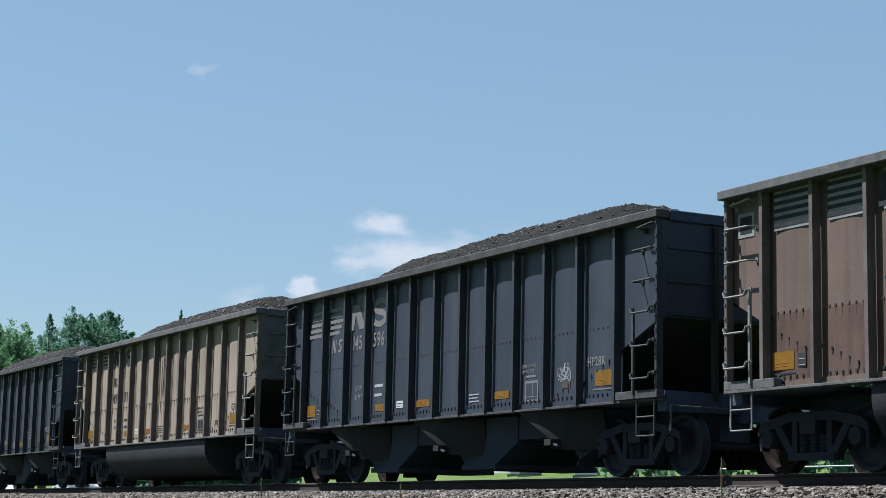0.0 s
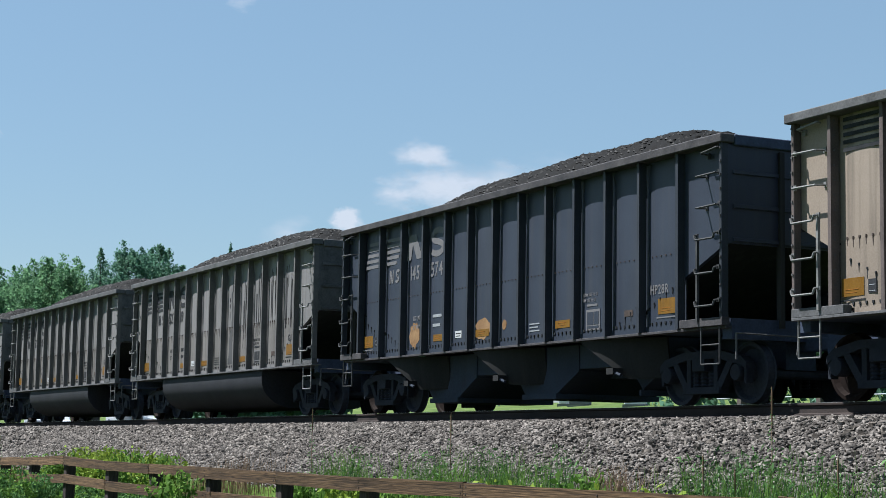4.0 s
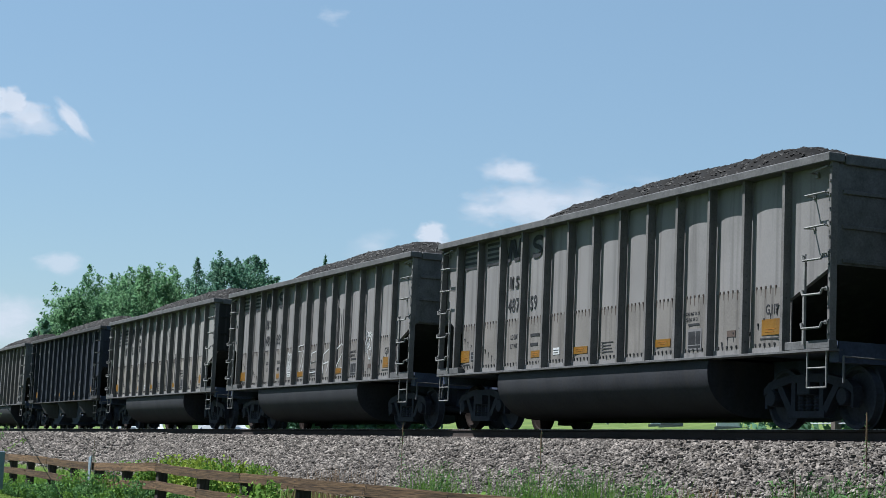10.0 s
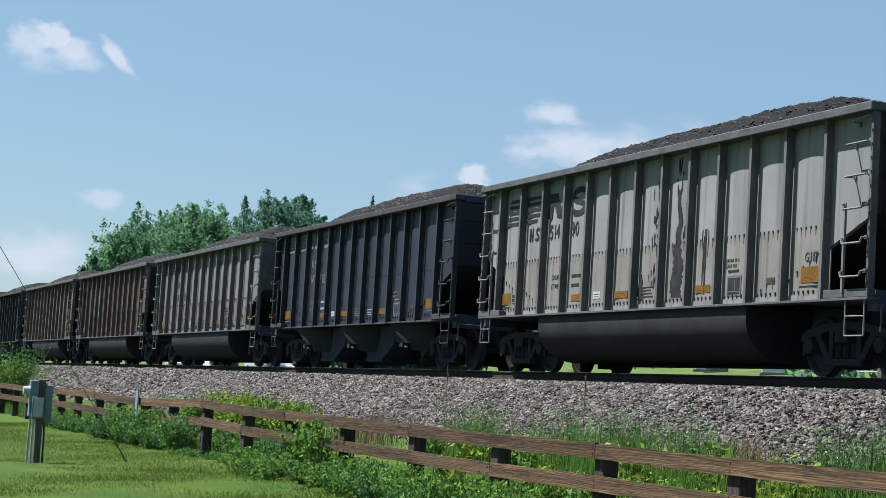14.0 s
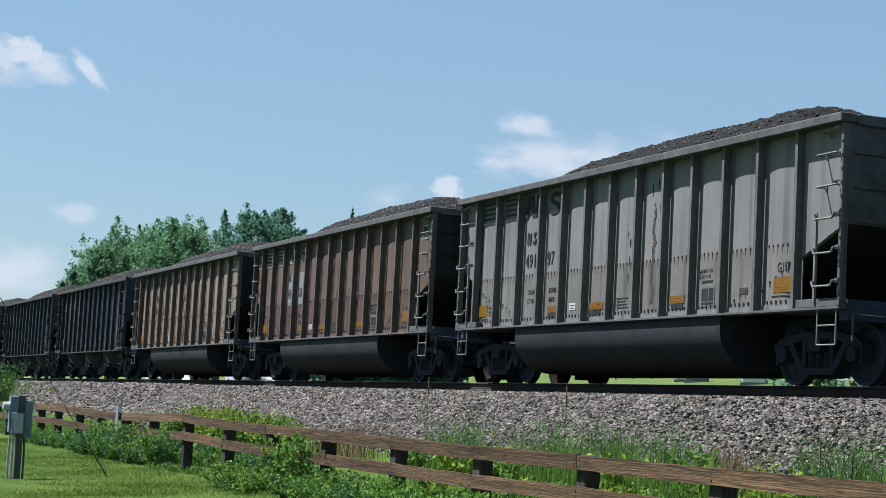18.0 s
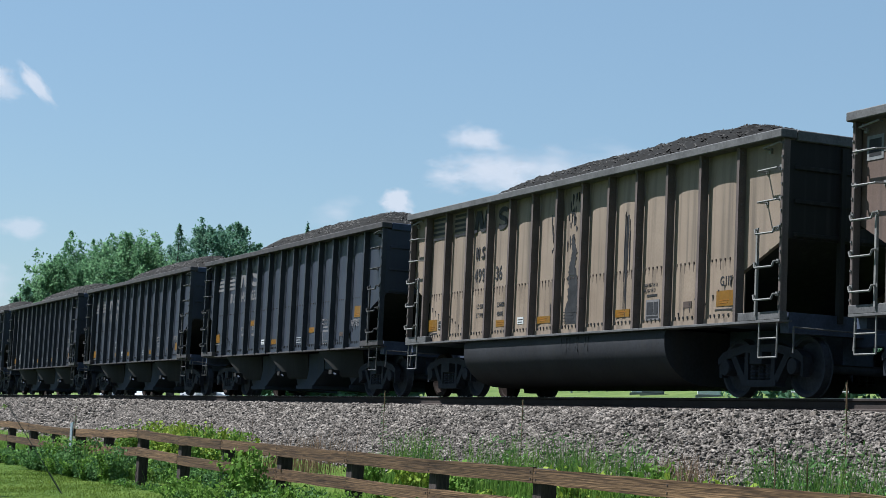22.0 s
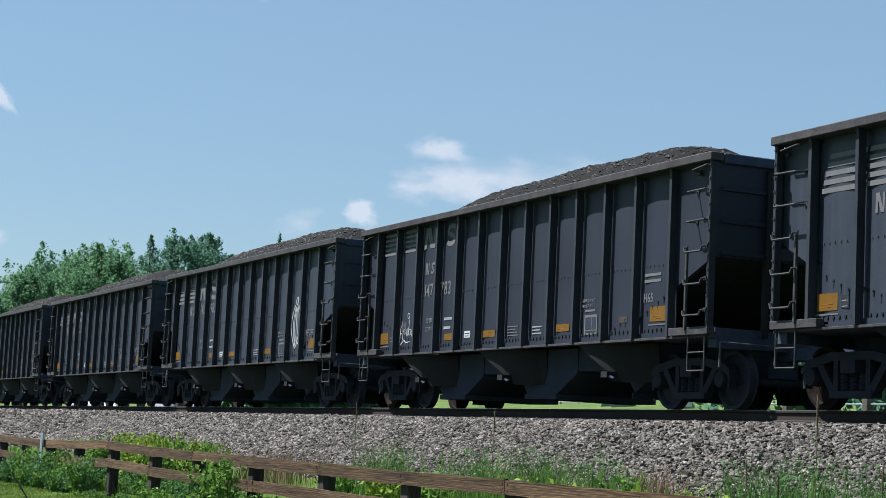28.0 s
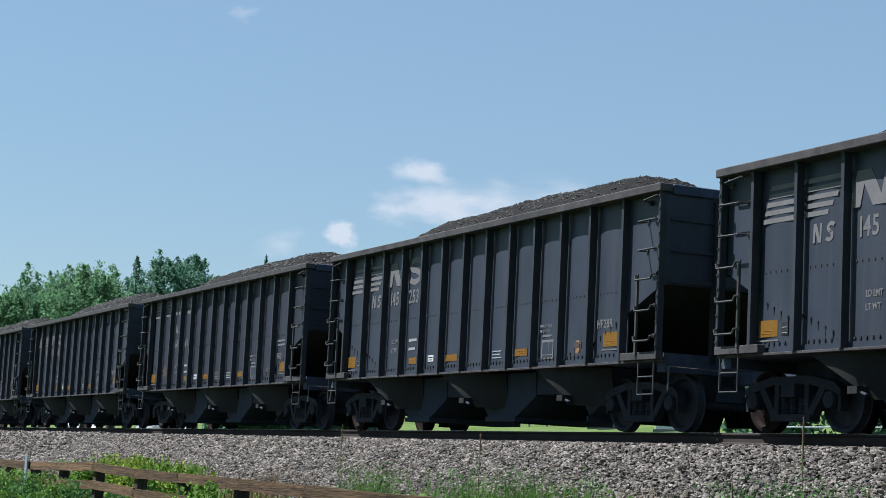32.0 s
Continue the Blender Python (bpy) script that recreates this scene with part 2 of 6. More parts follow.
leaf_green = material("leaf_green", (0.0743, 0.1606, 0.0827), (0.1595, 0.2791, 0.1401), 0.55, fine=5, coarse=0.35, bump=0, island=0.25, thin=0.5, sheen=0.1)
leaf_dark = material("leaf_dark", (0.0581, 0.1328, 0.0943), (0.1273, 0.2281, 0.1486), 0.6, fine=5, coarse=0.4, bump=0, island=0.25, thin=0.45, sheen=0.1)
weed_green = material("weed_green", (0.0617, 0.136, 0.0217), (0.1341, 0.2247, 0.0411), 0.75, fine=5, coarse=0.7, bump=0, island=0.4, thin=0.35, sheen=0.12)
weed_lime = material("weed_lime", (0.111, 0.173, 0.0174), (0.191, 0.2478, 0.0367), 0.75, fine=5, coarse=0.7, bump=0, island=0.3, thin=0.35, sheen=0.12)
lawn_blade = material("lawn_blade", (0.0410, 0.0832, 0.0097), (0.1201, 0.1586, 0.0273), 0.8, fine=6, coarse=0.5, bump=0, island=0.5, thin=0.4, sheen=0.12)
weed_dark = material("weed_dark", (0.0392, 0.0963, 0.033), (0.0979, 0.1856, 0.0569), 0.75, fine=5, coarse=0.7, bump=0, island=0.4, thin=0.3, sheen=0.12)
straw = material("dry_stalk", (0.1235, 0.08, 0.0501), (0.228, 0.155, 0.1003), 0.8, fine=5, coarse=0.7, bump=0, island=0.35, thin=0.2)
bark = material("bark", (0.0475, 0.04, 0.0349), (0.114, 0.1, 0.0927), 0.9, fine=12, coarse=2.0, bump=0.6)
box_grey = material("grey_enamel", (0.0997, 0.135, 0.1744), (0.152, 0.195, 0.2398), 0.5, fine=20, coarse=2.0, bump=0.05)
conduit_grey = material("conduit_grey", (0.2422, 0.2625, 0.2861), (0.342, 0.3675, 0.4006), 0.55, fine=20, coarse=3.0, bump=0.05)
wall_pale = material("pale_siding", (0.475, 0.5, 0.5232), (0.608, 0.64, 0.6649), 0.7, fine=10, coarse=1.0, bump=0.1)
roof_grey = material("shingle_grey", (0.095, 0.1, 0.1145), (0.171, 0.18, 0.1962), 0.85, fine=12, coarse=2.0, bump=0.3)
lot_grey = material("pale_gravel_lot", (0.13, 0.135, 0.14), (0.19, 0.195, 0.20), 0.9, fine=8, coarse=0.6, bump=0.3)
car_white = material("white_car_paint", (0.34, 0.365, 0.40), (0.39, 0.415, 0.455), 0.25, fine=10, coarse=1.0, bump=0)
glass_dark = material("car_glass", (0.0142, 0.018, 0.0218), (0.0285, 0.034, 0.0414), 0.08, fine=5, coarse=1.0, bump=0)
wire_steel = material("wire_steel", (0.0475, 0.05, 0.0545), (0.095, 0.1, 0.109), 0.5, metal=0.5, fine=20, coarse=3, bump=0)


# ---- mesh helpers ----
def box(bm, x0, x1, y0, y1, z0, z1):
    v = [bm.verts.new((x, y, z)) for x in (x0, x1) for y in (y0, y1) for z in (z0, z1)]
    for a, b, c, d in ((0, 1, 3, 2), (4, 6, 7, 5), (0, 4, 5, 1), (2, 3, 7, 6), (0, 2, 6, 4), (1, 5, 7, 3)):
        bm.faces.new((v[a], v[b], v[c], v[d]))


def prism(bm, outline, axis, lo, hi):
    """Extrudes an outline of (a, b) points along an axis; the other two axes keep their order."""
    def put(a, b, c):
        return {"x": (c, a, b), "y": (a, c, b), "z": (a, b, c)}[axis]
    p = [bm.verts.new(put(a, b, lo)) for a, b in outline]
    q = [bm.verts.new(put(a, b, hi)) for a, b in outline]
    n = len(outline)
    bm.faces.new(p); bm.faces.new(q[::-1])
    for i in range(n):
        bm.faces.new((p[i], q[i], q[(i + 1) % n], p[(i + 1) % n]))


def bar(bm, a, b, r=0.012, n=6):
    """A round bar from a to b."""
    a, b = Vector(a), Vector(b)
    q = (b - a).to_track_quat("Z", "Y")
    rings = []
    for c in (a, b):
        rings.append([bm.verts.new(c + q @ Vector((r * math.cos(i * math.tau / n), r * math.sin(i * math.tau / n), 0))) for i in range(n)])
    for i in range(n):
        j = (i + 1) % n
        bm.faces.new((rings[0][i], rings[0][j], rings[1][j], rings[1][i]))
    bm.faces.new(rings[0][::-1]); bm.faces.new(rings[1])


def lathe(bm, rows, axis="y", n=24):
    """Turns (radius, offset) rows round an axis."""
    rings = []
    for r, o in rows:
        ring = []
        for i in range(n):
            c, s = r * math.cos(i * math.tau / n), r * math.sin(i * math.tau / n)
            ring.append(bm.verts.new({"y": (c, o, s), "z": (c, s, o), "x": (o, c, s)}[axis]))
        rings.append(ring)
    for p, q in zip(rings, rings[1:]):
        for i in range(n):
            j = (i + 1) % n
            bm.faces.new((p[i], p[j], q[j], q[i]))
    bm.faces.new(rings[0][::-1]); bm.faces.new(rings[-1])


def ribbon(bm, pts, y, width=0.03, depth=0.004):
    """A flat painted stroke through (x, z) points on a car's side, in one strip."""
    left, right = [], []
    for i, (x, z) in enumerate(pts):
        (ax, az), (bx, bz) = pts[max(0, i - 1)], pts[min(len(pts) - 1, i + 1)]
        d = Vector((bx - ax, bz - az))
        n = Vector((-d.y, d.x)).normalized() * width / 2 if d.length > 1e-5 else Vector((0, width / 2))
        left.append((x + n.x, z + n.y)); right.append((x - n.x, z - n.y))
    front = [[bm.verts.new((x, y - depth, z)) for x, z in line] for line in (left, right)]
    back = [[bm.verts.new((x, y, z)) for x, z in line] for line in (left, right)]
    for i in range(len(pts) - 1):
        bm.faces.new((front[0][i], front[0][i + 1], front[1][i + 1], front[1][i]))
        bm.faces.new((front[0][i], back[0][i], back[0][i + 1], front[0][i + 1]))
        bm.faces.new((front[1][i], front[1][i + 1], back[1][i + 1], back[1][i]))


CACHE = {}


def mesh(key, mat, build, smooth=False, bevel=0.0):
    k = (key, mat.name)
    if k not in CACHE:
        bm = bmesh.new()
        build(bm)
        bmesh.ops.recalc_face_normals(bm, faces=bm.faces)
        if bevel:
            bmesh.ops.bevel(bm, geom=bm.edges[:], offset=bevel, segments=1, affect="EDGES")
        for e in bm.edges:
            e.smooth = len(e.link_faces) == 2 and e.calc_face_angle() < 0.6
        me = bpy.data.meshes.new(key)
        bm.to_mesh(me); bm.free()
        me.materials.append(mat)
        if smooth:
            me.shade_smooth()
        CACHE[k] = me
    return CACHE[k]


def part(name, me, parent, label="", at=(0, 0, 0), turn=0.0):
    ob = new(name, me)
    ob.parent = parent
    ob.location = at
    if turn:
        ob.rotation_euler = (0, 0, turn)
    return tagged(ob, label) if label else ob


def empty(name, at=(0, 0, 0), **tags):
    ob = new(name)
    ob.location = at
    ob.empty_display_size = 0.2
    return tagged(ob, **tags)


def raw_mesh(name, verts, faces, mat, smooth=False):
    """A large mesh from number arrays: verts (n, 3), faces (m, 3 or 4)."""
    me = bpy.data.meshes.new(name)
    verts, faces = np.asarray(verts, np.float32), np.asarray(faces, np.int32)
    k = faces.shape[1]
    me.vertices.add(len(verts)); me.vertices.foreach_set("co", verts.ravel())
    me.loops.add(faces.size); me.loops.foreach_set("vertex_index", faces.ravel())
    me.polygons.add(len(faces)); me.polygons.foreach_set("loop_start", np.arange(0, faces.size, k, dtype=np.int32))
    me.update(calc_edges=True)
    me.materials.append(mat)
    if smooth:
        me.shade_smooth()
    return me


def leaf_mesh(name, centres, sizes, mat, rng, droop=0.3, slim=0.5):
    """Many small four-cornered leaves with free directions."""
    n = len(centres)
    d = rng.normal(size=(n, 3)); d[:, 2] -= droop
    d /= np.linalg.norm(d, axis=1)[:, None]
    s = np.cross(d, rng.normal(size=(n, 3))); s /= np.linalg.norm(s, axis=1)[:, None] + 1e-9
    up = np.cross(s, d)
    L = np.asarray(sizes)[:, None]
    v = np.stack([centres - d * L * 0.5, centres + s * L * slim * 0.5 + up * L * 0.08, centres + d * L * 0.5, centres - s * L * slim * 0.5 + up * L * 0.08], 1)
    return raw_mesh(name, v.reshape(-1, 3), np.arange(4 * n).reshape(n, 4), mat)


def blade_mesh(name, roots, heights, mat, rng, width=0.012, lean=0.25):
    """Grass blades: bent strips of two quads, tapering."""
    n = len(roots)
    a = rng.uniform(0, math.tau, n)
    side = np.stack([np.cos(a), np.sin(a), 0 * a], 1) * width / 2
    b = rng.uniform(0, math.tau, n); k = rng.uniform(0.1, 1, n) * lean
    off = np.stack([np.cos(b) * k, np.sin(b) * k, 0 * b], 1) * heights[:, None]
    up = np.stack([0 * a, 0 * a, heights], 1)
    mid, tip = roots + up * 0.55 + off * 0.3, roots + up * 0.97 + off
    v = np.stack([roots - side, roots + side, mid + side * 0.8, mid - side * 0.8, tip + side * 0.15, tip - side * 0.15], 1)
    i = np.arange(n)[:, None] * 6
    f = np.concatenate([i + [0, 1, 2, 3], i + [3, 2, 4, 5]])
    return raw_mesh(name, v.reshape(-1, 3), f, mat)


# ---- ground: one sheet, lower lawn, ditch, railway bank, hill behind ----
PROFILE = [(-900, -1.0), (-120, -0.4), (-40, -0.1), (-20, -0.02), (-16.5, 0.0), (-12, 0.24), (-8.7, 0.42), (-7.4, 0.46), (-6.2, 0.58), (-5.2, 0.80), (-4.6, 1.02), (-2.2, 1.92), (2.2, 1.92), (4.8, 1.25),
           (8, 1.3), (14, 1.7), (25, 3.1), (45, 5.4), (70, 7.9), (100, 10.4), (150, 13.0), (260, 15.5), (900, 17.0), (2200, 18.0)]


def ground_z(y):
    for (a, p), (b, q) in zip(PROFILE, PROFILE[1:]):
        if a <= y <= b:
            return p + (q - p) * (y - a) / (b - a)
    return PROFILE[0][1] if y < 0 else PROFILE[-1][1]


def sheet(name, xs, ys, lift, rough_, mat):
    vv = [(x, y, ground_z(y) + lift + rough_ * noise.noise((x * 0.35, y * 0.35, 3.1)) + rough_ * 0.5 * noise.noise((x * 1.3, y * 1.3, 8.7))) for y in ys for x in xs]
    nx = len(xs)
    ff = [(j * nx + i, j * nx + i + 1, (j + 1) * nx + i + 1, (j + 1) * nx + i) for j in range(len(ys) - 1) for i in range(nx - 1)]
    return new(name, raw_mesh(name, vv, ff, mat, smooth=True))


def steps(*spans):
    out = []
    for lo, hi, k in spans:
        out += [lo + (hi - lo) * i / k for i in range(k)]
    return out + [spans[-1][1]]


tagged(sheet("ground", steps((-2500, -150, 12), (-150, -60, 18), (-60, 0, 120), (0, 40, 20), (40, 1500, 10)),
             steps((-900, -120, 3), (-120, -20, 10), (-20, -4.6, 44), (-4.6, 4.8, 8), (4.8, 14, 6), (14, 100, 20), (100, 900, 6), (900, 2200, 2)), 0.0, 0.035, grass),
       "mown green lawn rising to a railway bank", "ground", kind="structure")
tagged(sheet("field", steps((-400, 150, 60)), steps((12, 100, 30)), 0.06, 0.05, field), "bright green grass hillside beyond the track", "field", kind="structure")

# ---- track ----
bed = new("ballast", None)
bed_rows = [(-5.3, 0.62), (-4.9, 0.92), (-4.3, 1.20), (-3.3, 1.59), (-2.25, 1.985), (-1.9, 2.055), (1.9, 2.055), (2.3, 1.985), (4.9, 1.15)]
bx = steps((-420, -100, 20), (-100, -60, 30), (-60, 0, 150), (0, 260, 40))
bv = [(x, y + 0.03 * noise.noise((x * 0.8, y, 1.0)), z - 0.015 + 0.012 * noise.noise((x * 1.7, y * 2, 4.0))) for y, z in bed_rows for x in bx]
bf = [(j * len(bx) + i, j * len(bx) + i + 1, (j + 1) * len(bx) + i + 1, (j + 1) * len(bx) + i) for j in range(len(bed_rows) - 1) for i in range(len(bx) - 1)]
bpy.data.objects.remove(bed)
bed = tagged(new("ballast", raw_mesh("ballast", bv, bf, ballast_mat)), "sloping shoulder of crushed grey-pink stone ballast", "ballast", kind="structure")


def rail_profile(bm, x0, x1):
    w = [(-0.07, 0), (0.07, 0), (0.07, 0.012), (0.012, 0.03), (0.010, 0.125), (0.036, 0.14), (0.036, 0.165), (0.026, 0.172), (-0.026, 0.172), (-0.036, 0.165), (-0.036, 0.14), (-0.010, 0.125), (-0.012, 0.03), (-0.07, 0.012)]
    prism(bm, w, "x", x0, x1)


for side in (-0.752, 0.752):
    rail = tagged(new("rail", mesh("rail", rail_side, lambda bm: rail_profile(bm, -420, 260))), "rust-brown steel rail on wooden ties", "rail", "running rails")
    rail.location = (0, side, 2.148)
    part("running_surface", mesh("running_surface", tread_steel, lambda bm: box(bm, -420, 260, -0.024, 0.024, 0.1722, 0.1745)), rail, "polished rail head")

tie_me = mesh("tie", tie_wood, lambda bm: box(bm, -0.115, 0.115, -1.3, 1.3, -0.17, 0.0), bevel=0.012)
plate_me = mesh("tie_plate", rail_side, lambda bm: box(bm, -0.09, 0.09, -0.17, 0.17, 0.0, 0.012))
rng_t = random.Random(4)
for i in range(240):
    x = -95 + i * 0.52
    tie = tagged(new("railway_tie", tie_me), "dark creosoted wooden railway tie in ballast", "railway tie", "ties under the rails")
    tie.location = (x + rng_t.uniform(-0.03, 0.03), rng_t.uniform(-0.03, 0.03), 2.134)
    tie.rotation_euler = (0, 0, rng_t.uniform(-0.015, 0.015))
    if -60 < x < 0:
        part("tie_plate", plate_me, tie, at=(0, -0.752, 0.001))

# ---- freight cars ----
RAIL_Z = 2.32
PITCH, FIRST = 15.5, -12.68
KNOTS = [-0.056, 15.630, 31.331, 47.051, 62.571, 78.111, 93.442, 108.882, 124.382, 139.693, 155.013, 170.373, 185.603, 200.684, 215.724, 230.614, 245.684]
RIBS = [-6.14, -5.10, -4.06, -3.08, -2.11, -1.15, -0.18, 0.79, 1.74, 2.69, 3.67, 4.67, 5.74]
HALF, TOP, SILL = 6.95, 3.90, 1.10
WHEEL_R = 0.457


def text_mesh(words, height, mat, squeeze=0.8):
    k = ("text " + words, mat.name, height)
    if k not in CACHE:
        cu = bpy.data.curves.new("lettering", "FONT")
        cu.body, cu.size, cu.extrude, cu.offset = words, height / 0.69, 0.002, height * 0.022
        ob = bpy.data.objects.new("lettering", cu)
        scene.collection.objects.link(ob)
        me = bpy.data.meshes.new_from_object(ob.evaluated_get(bpy.context.evaluated_depsgraph_get()))
        bpy.data.objects.remove(ob)
        me.transform(Matrix.Rotation(radians(90), 4, "X") @ Matrix.Diagonal((squeeze, 1, 1, 1)))
        me.materials.clear(); me.materials.append(mat)
        CACHE[k] = me
    return CACHE[k]


def side_sheet(bm, y):
    """Side plating: cut away at both ends below the slope sheets."""
    t = 0.02
    pts = [(-HALF + 0.05, 2.34), (-5.74 - 0.4, 1.87), (-6.14, SILL + 0.06), (5.74, SILL + 0.06), (5.74, 1.87), (HALF - 0.05, 2.34), (HALF - 0.05, TOP - 0.1), (-HALF + 0.05, TOP - 0.1)]
    pts[1] = (-6.14, 1.95)
    prism(bm, pts, "y", y - t / 2, y + t / 2)


def bay_panel(bm, w, z0, z1, proud, rise):
    """One plate between two ribs, bellied outwards by the load: flat in its middle, drawn in at the ribs and under the rim."""
    nx, nz = 12, 10
    front = []
    for j in range(nz + 1):
        row = []
        for i in range(nx + 1):
            u, z = 2 * i / nx - 1, z0 + (z1 - z0) * j / nz
            inn = 0.040 * abs(u) ** 2.6 + 0.02 * max(0.0, (z - rise) / (TOP - 0.13 - rise)) ** 2
            row.append(bm.verts.new((u * w / 2, -proud + inn, z)))
        front.append(row)
    for j in range(nz):
        for i in range(nx):
            bm.faces.new((front[j][i], front[j][i + 1], front[j + 1][i + 1], front[j + 1][i]))
    edge = front[0] + [r[-1] for r in front[1:]] + front[-1][-2::-1] + [r[0] for r in front[-2:0:-1]]
    back = [bm.verts.new((v.co.x, 0.048, v.co.z)) for v in edge]
    for i in range(len(edge)):
        j = (i + 1) % len(edge)
        bm.faces.new((edge[i], edge[j], back[j], back[i]))


def end_panel(bm, e):
    """The plate beyond the last rib, cut off below along the slope sheet."""
    inner, low = (-6.14, 1.95) if e < 0 else (5.74, 1.87)
    prism(bm, [(inner, low), (e * (HALF - 0.05), 2.34), (e * (HALF - 0.05), TOP - 0.12), (inner, TOP - 0.12)], "y", -0.010, 0.045)


def slope_sheet(bm, s):
    """Inclined end floor, from the end wall down to the sill."""
    lo, hi = (s * 3.9, SILL), (s * (HALF - 0.06), 2.36)
    n = 0.03
    prism(bm, [lo, hi, (hi[0], hi[1] + n), (lo[0], lo[1] + n)], "y", -1.42, 1.42)


def heap_z(x, y, seed, rise):
    """The heap's surface: a long loaf, highest towards the front, with knolls."""
    back = 3.3 + 0.4 * (seed - 2)
    e = min(1.0, max(0.0, (6.8 - x) / 2.7 if x > 0 else (6.7 + x) / back))
    e = e * e * (3 - 2 * e)
    tilt = 1.0 - 0.10 * ((x - 1.8) / 5.0) ** 2
    c = 1 - abs(y / 1.42) ** 2.2
    return TOP - 0.16 + (rise * tilt + 0.05 * noise.noise((x * 0.55, seed, 0))) * e * c + 0.05 * noise.noise((x * 2.3, y * 2.3, seed)) * e * 0.6


def load(bm, seed, rise):
    nx, ny = 230, 30
    g = []
    for j in range(ny + 1):
        for i in range(nx + 1):
            x, y = -6.75 + 13.5 * i / nx, -1.4 + 2.8 * j / ny
            g.append(bm.verts.new((x, y, heap_z(x, y, seed, rise) + 0.045 * noise.noise((x * 6, y * 6, seed)) + 0.05 * noise.noise((x * 13, y * 13, seed)))))
    for j in range(ny):
        for i in range(nx):
            a = j * (nx + 1) + i
            bm.faces.new((g[a], g[a + 1], g[a + nx + 2], g[a + nx + 1]))


def lumps(bm, seed, rise):
    r = random.Random(seed)
    for _ in range(2000):
        x, y = r.uniform(-6.4, 6.4), r.uniform(-1.36, 0.2)
        z = heap_z(x, y, seed, rise)
        s = r.uniform(0.016, 0.05)
        v = [bm.verts.new((x + s * r.uniform(0.6, 1) * a, y + s * r.uniform(0.6, 1) * b, z + s * r.uniform(0.5, 0.9) * c)) for a, b, c in ((1, 0, 0), (-1, 0, 0), (0, 1, 0), (0, -1, 0), (0, 0, 1), (0, 0, -1))]
        for a, b, c in ((0, 2, 4), (2, 1, 4), (1, 3, 4), (3, 0, 4), (2, 0, 5), (1, 2, 5), (3, 1, 5), (0, 3, 5)):
            bm.faces.new((v[a], v[b], v[c]))


def tub(bm):
    """The low-slung belly: upright flanks that turn under in a round."""
    pts = []
    for q in (-1, 1):
        arc = [(q * 1.50, SILL - 0.03), (q * 1.53, 0.98)] + [(q * (0.72 + 0.81 * math.cos(radians(a))), 0.86 - 0.67 * math.sin(radians(a))) for a in range(0, 91, 9)]
        pts += arc if q < 0 else arc[::-1]
    prism(bm, pts, "x", -4.05, 3.66)


def chute(bm, x0, back):
    """The body of a hopper pocket, set in from the flank, down to its door."""
    prism(bm, [(x0 + 0.45, SILL - 0.03), (x0 + 1.25, 0.25), (x0 + back - 0.75, 0.25), (x0 + back, 0.62), (x0 + back, SILL - 0.03)], "y", -1.02, 1.02)


def wing(bm, x0, q):
    """The outer cheek of a pocket: a plate that hangs from the sill, cut off aslant, curving in towards its far edge and foot."""
    n = 10
    out, inn = [], []
    for j in range(7):
        z = SILL - 0.031 - 0.64 * j / 6
        xa = x0 + 1.18 * (j / 6) ** 0.9
        row, deep = [], []
        for i in range(n + 1):
            x = xa + (x0 + 2.0 - xa) * i / n
            u = (x - x0) / 2.0
            y = 1.47 - 0.40 * u ** 2.4 - 0.10 * (j / 6) ** 1.6
            row.append(bm.verts.new((x, q * y, z))); deep.append(bm.verts.new((x, q * (y - 0.03), z)))
        out.append(row); inn.append(deep)
    for j in range(6):
        for i in range(n):
            bm.faces.new((out[j][i], out[j][i + 1], out[j + 1][i + 1], out[j + 1][i]))
            bm.faces.new((inn[j][i], inn[j + 1][i], inn[j + 1][i + 1], inn[j][i + 1]))
        bm.faces.new((out[j][0], out[j + 1][0], inn[j + 1][0], inn[j][0])); bm.faces.new((out[j][n], inn[j][n], inn[j + 1][n], out[j + 1][n]))
    for i in range(n):
        bm.faces.new((out[6][i], out[6][i + 1], inn[6][i + 1], inn[6][i])); bm.faces.new((out[0][i], inn[0][i], inn[0][i + 1], out[0][i + 1]))
    box(bm, x0 + 0.90, x0 + 1.10, min(q * 1.30, q * 1.50), max(q * 1.30, q * 1.50), 0.50, 0.60)


def door(bm, x0, back):
    box(bm, x0 + 1.20, x0 + back - 0.70, -1.06, 1.06, 0.17, 0.26)
    bar(bm, (x0 + 1.04, -1.46, 0.54), (x0 + 1.20, -1.42, 0.48), 0.028)


def rib_shape(bm, h):
    """A pressed side post, a little deeper where it meets the top chord."""
    prism(bm, [(-h, SILL + 0.009), (h, SILL + 0.009), (h, TOP - 0.12), (-h - 0.012, TOP - 0.12), (-h, TOP - 0.20)], "x", -0.034, 0.034)


def rung(bm, width):
    """A drop rung: two feet, and a bar that hangs a little below them."""
    h = width / 2
    for q in (-1, 1):
        box(bm, q * (h + 0.02) - 0.028, q * (h + 0.02) + 0.028, -0.012, 0.010, 0.045, 0.105)
        bar(bm, (q * (h + 0.02), -0.005, 0.078), (q * (h + 0.005), -0.060, 0.070), 0.017)
        bar(bm, (q * (h + 0.005), -0.060, 0.074), (q * (h - 0.03), -0.066, 0.0), 0.017)
    bar(bm, (-h + 0.03, -0.066, 0), (h - 0.03, -0.066, 0), 0.017)


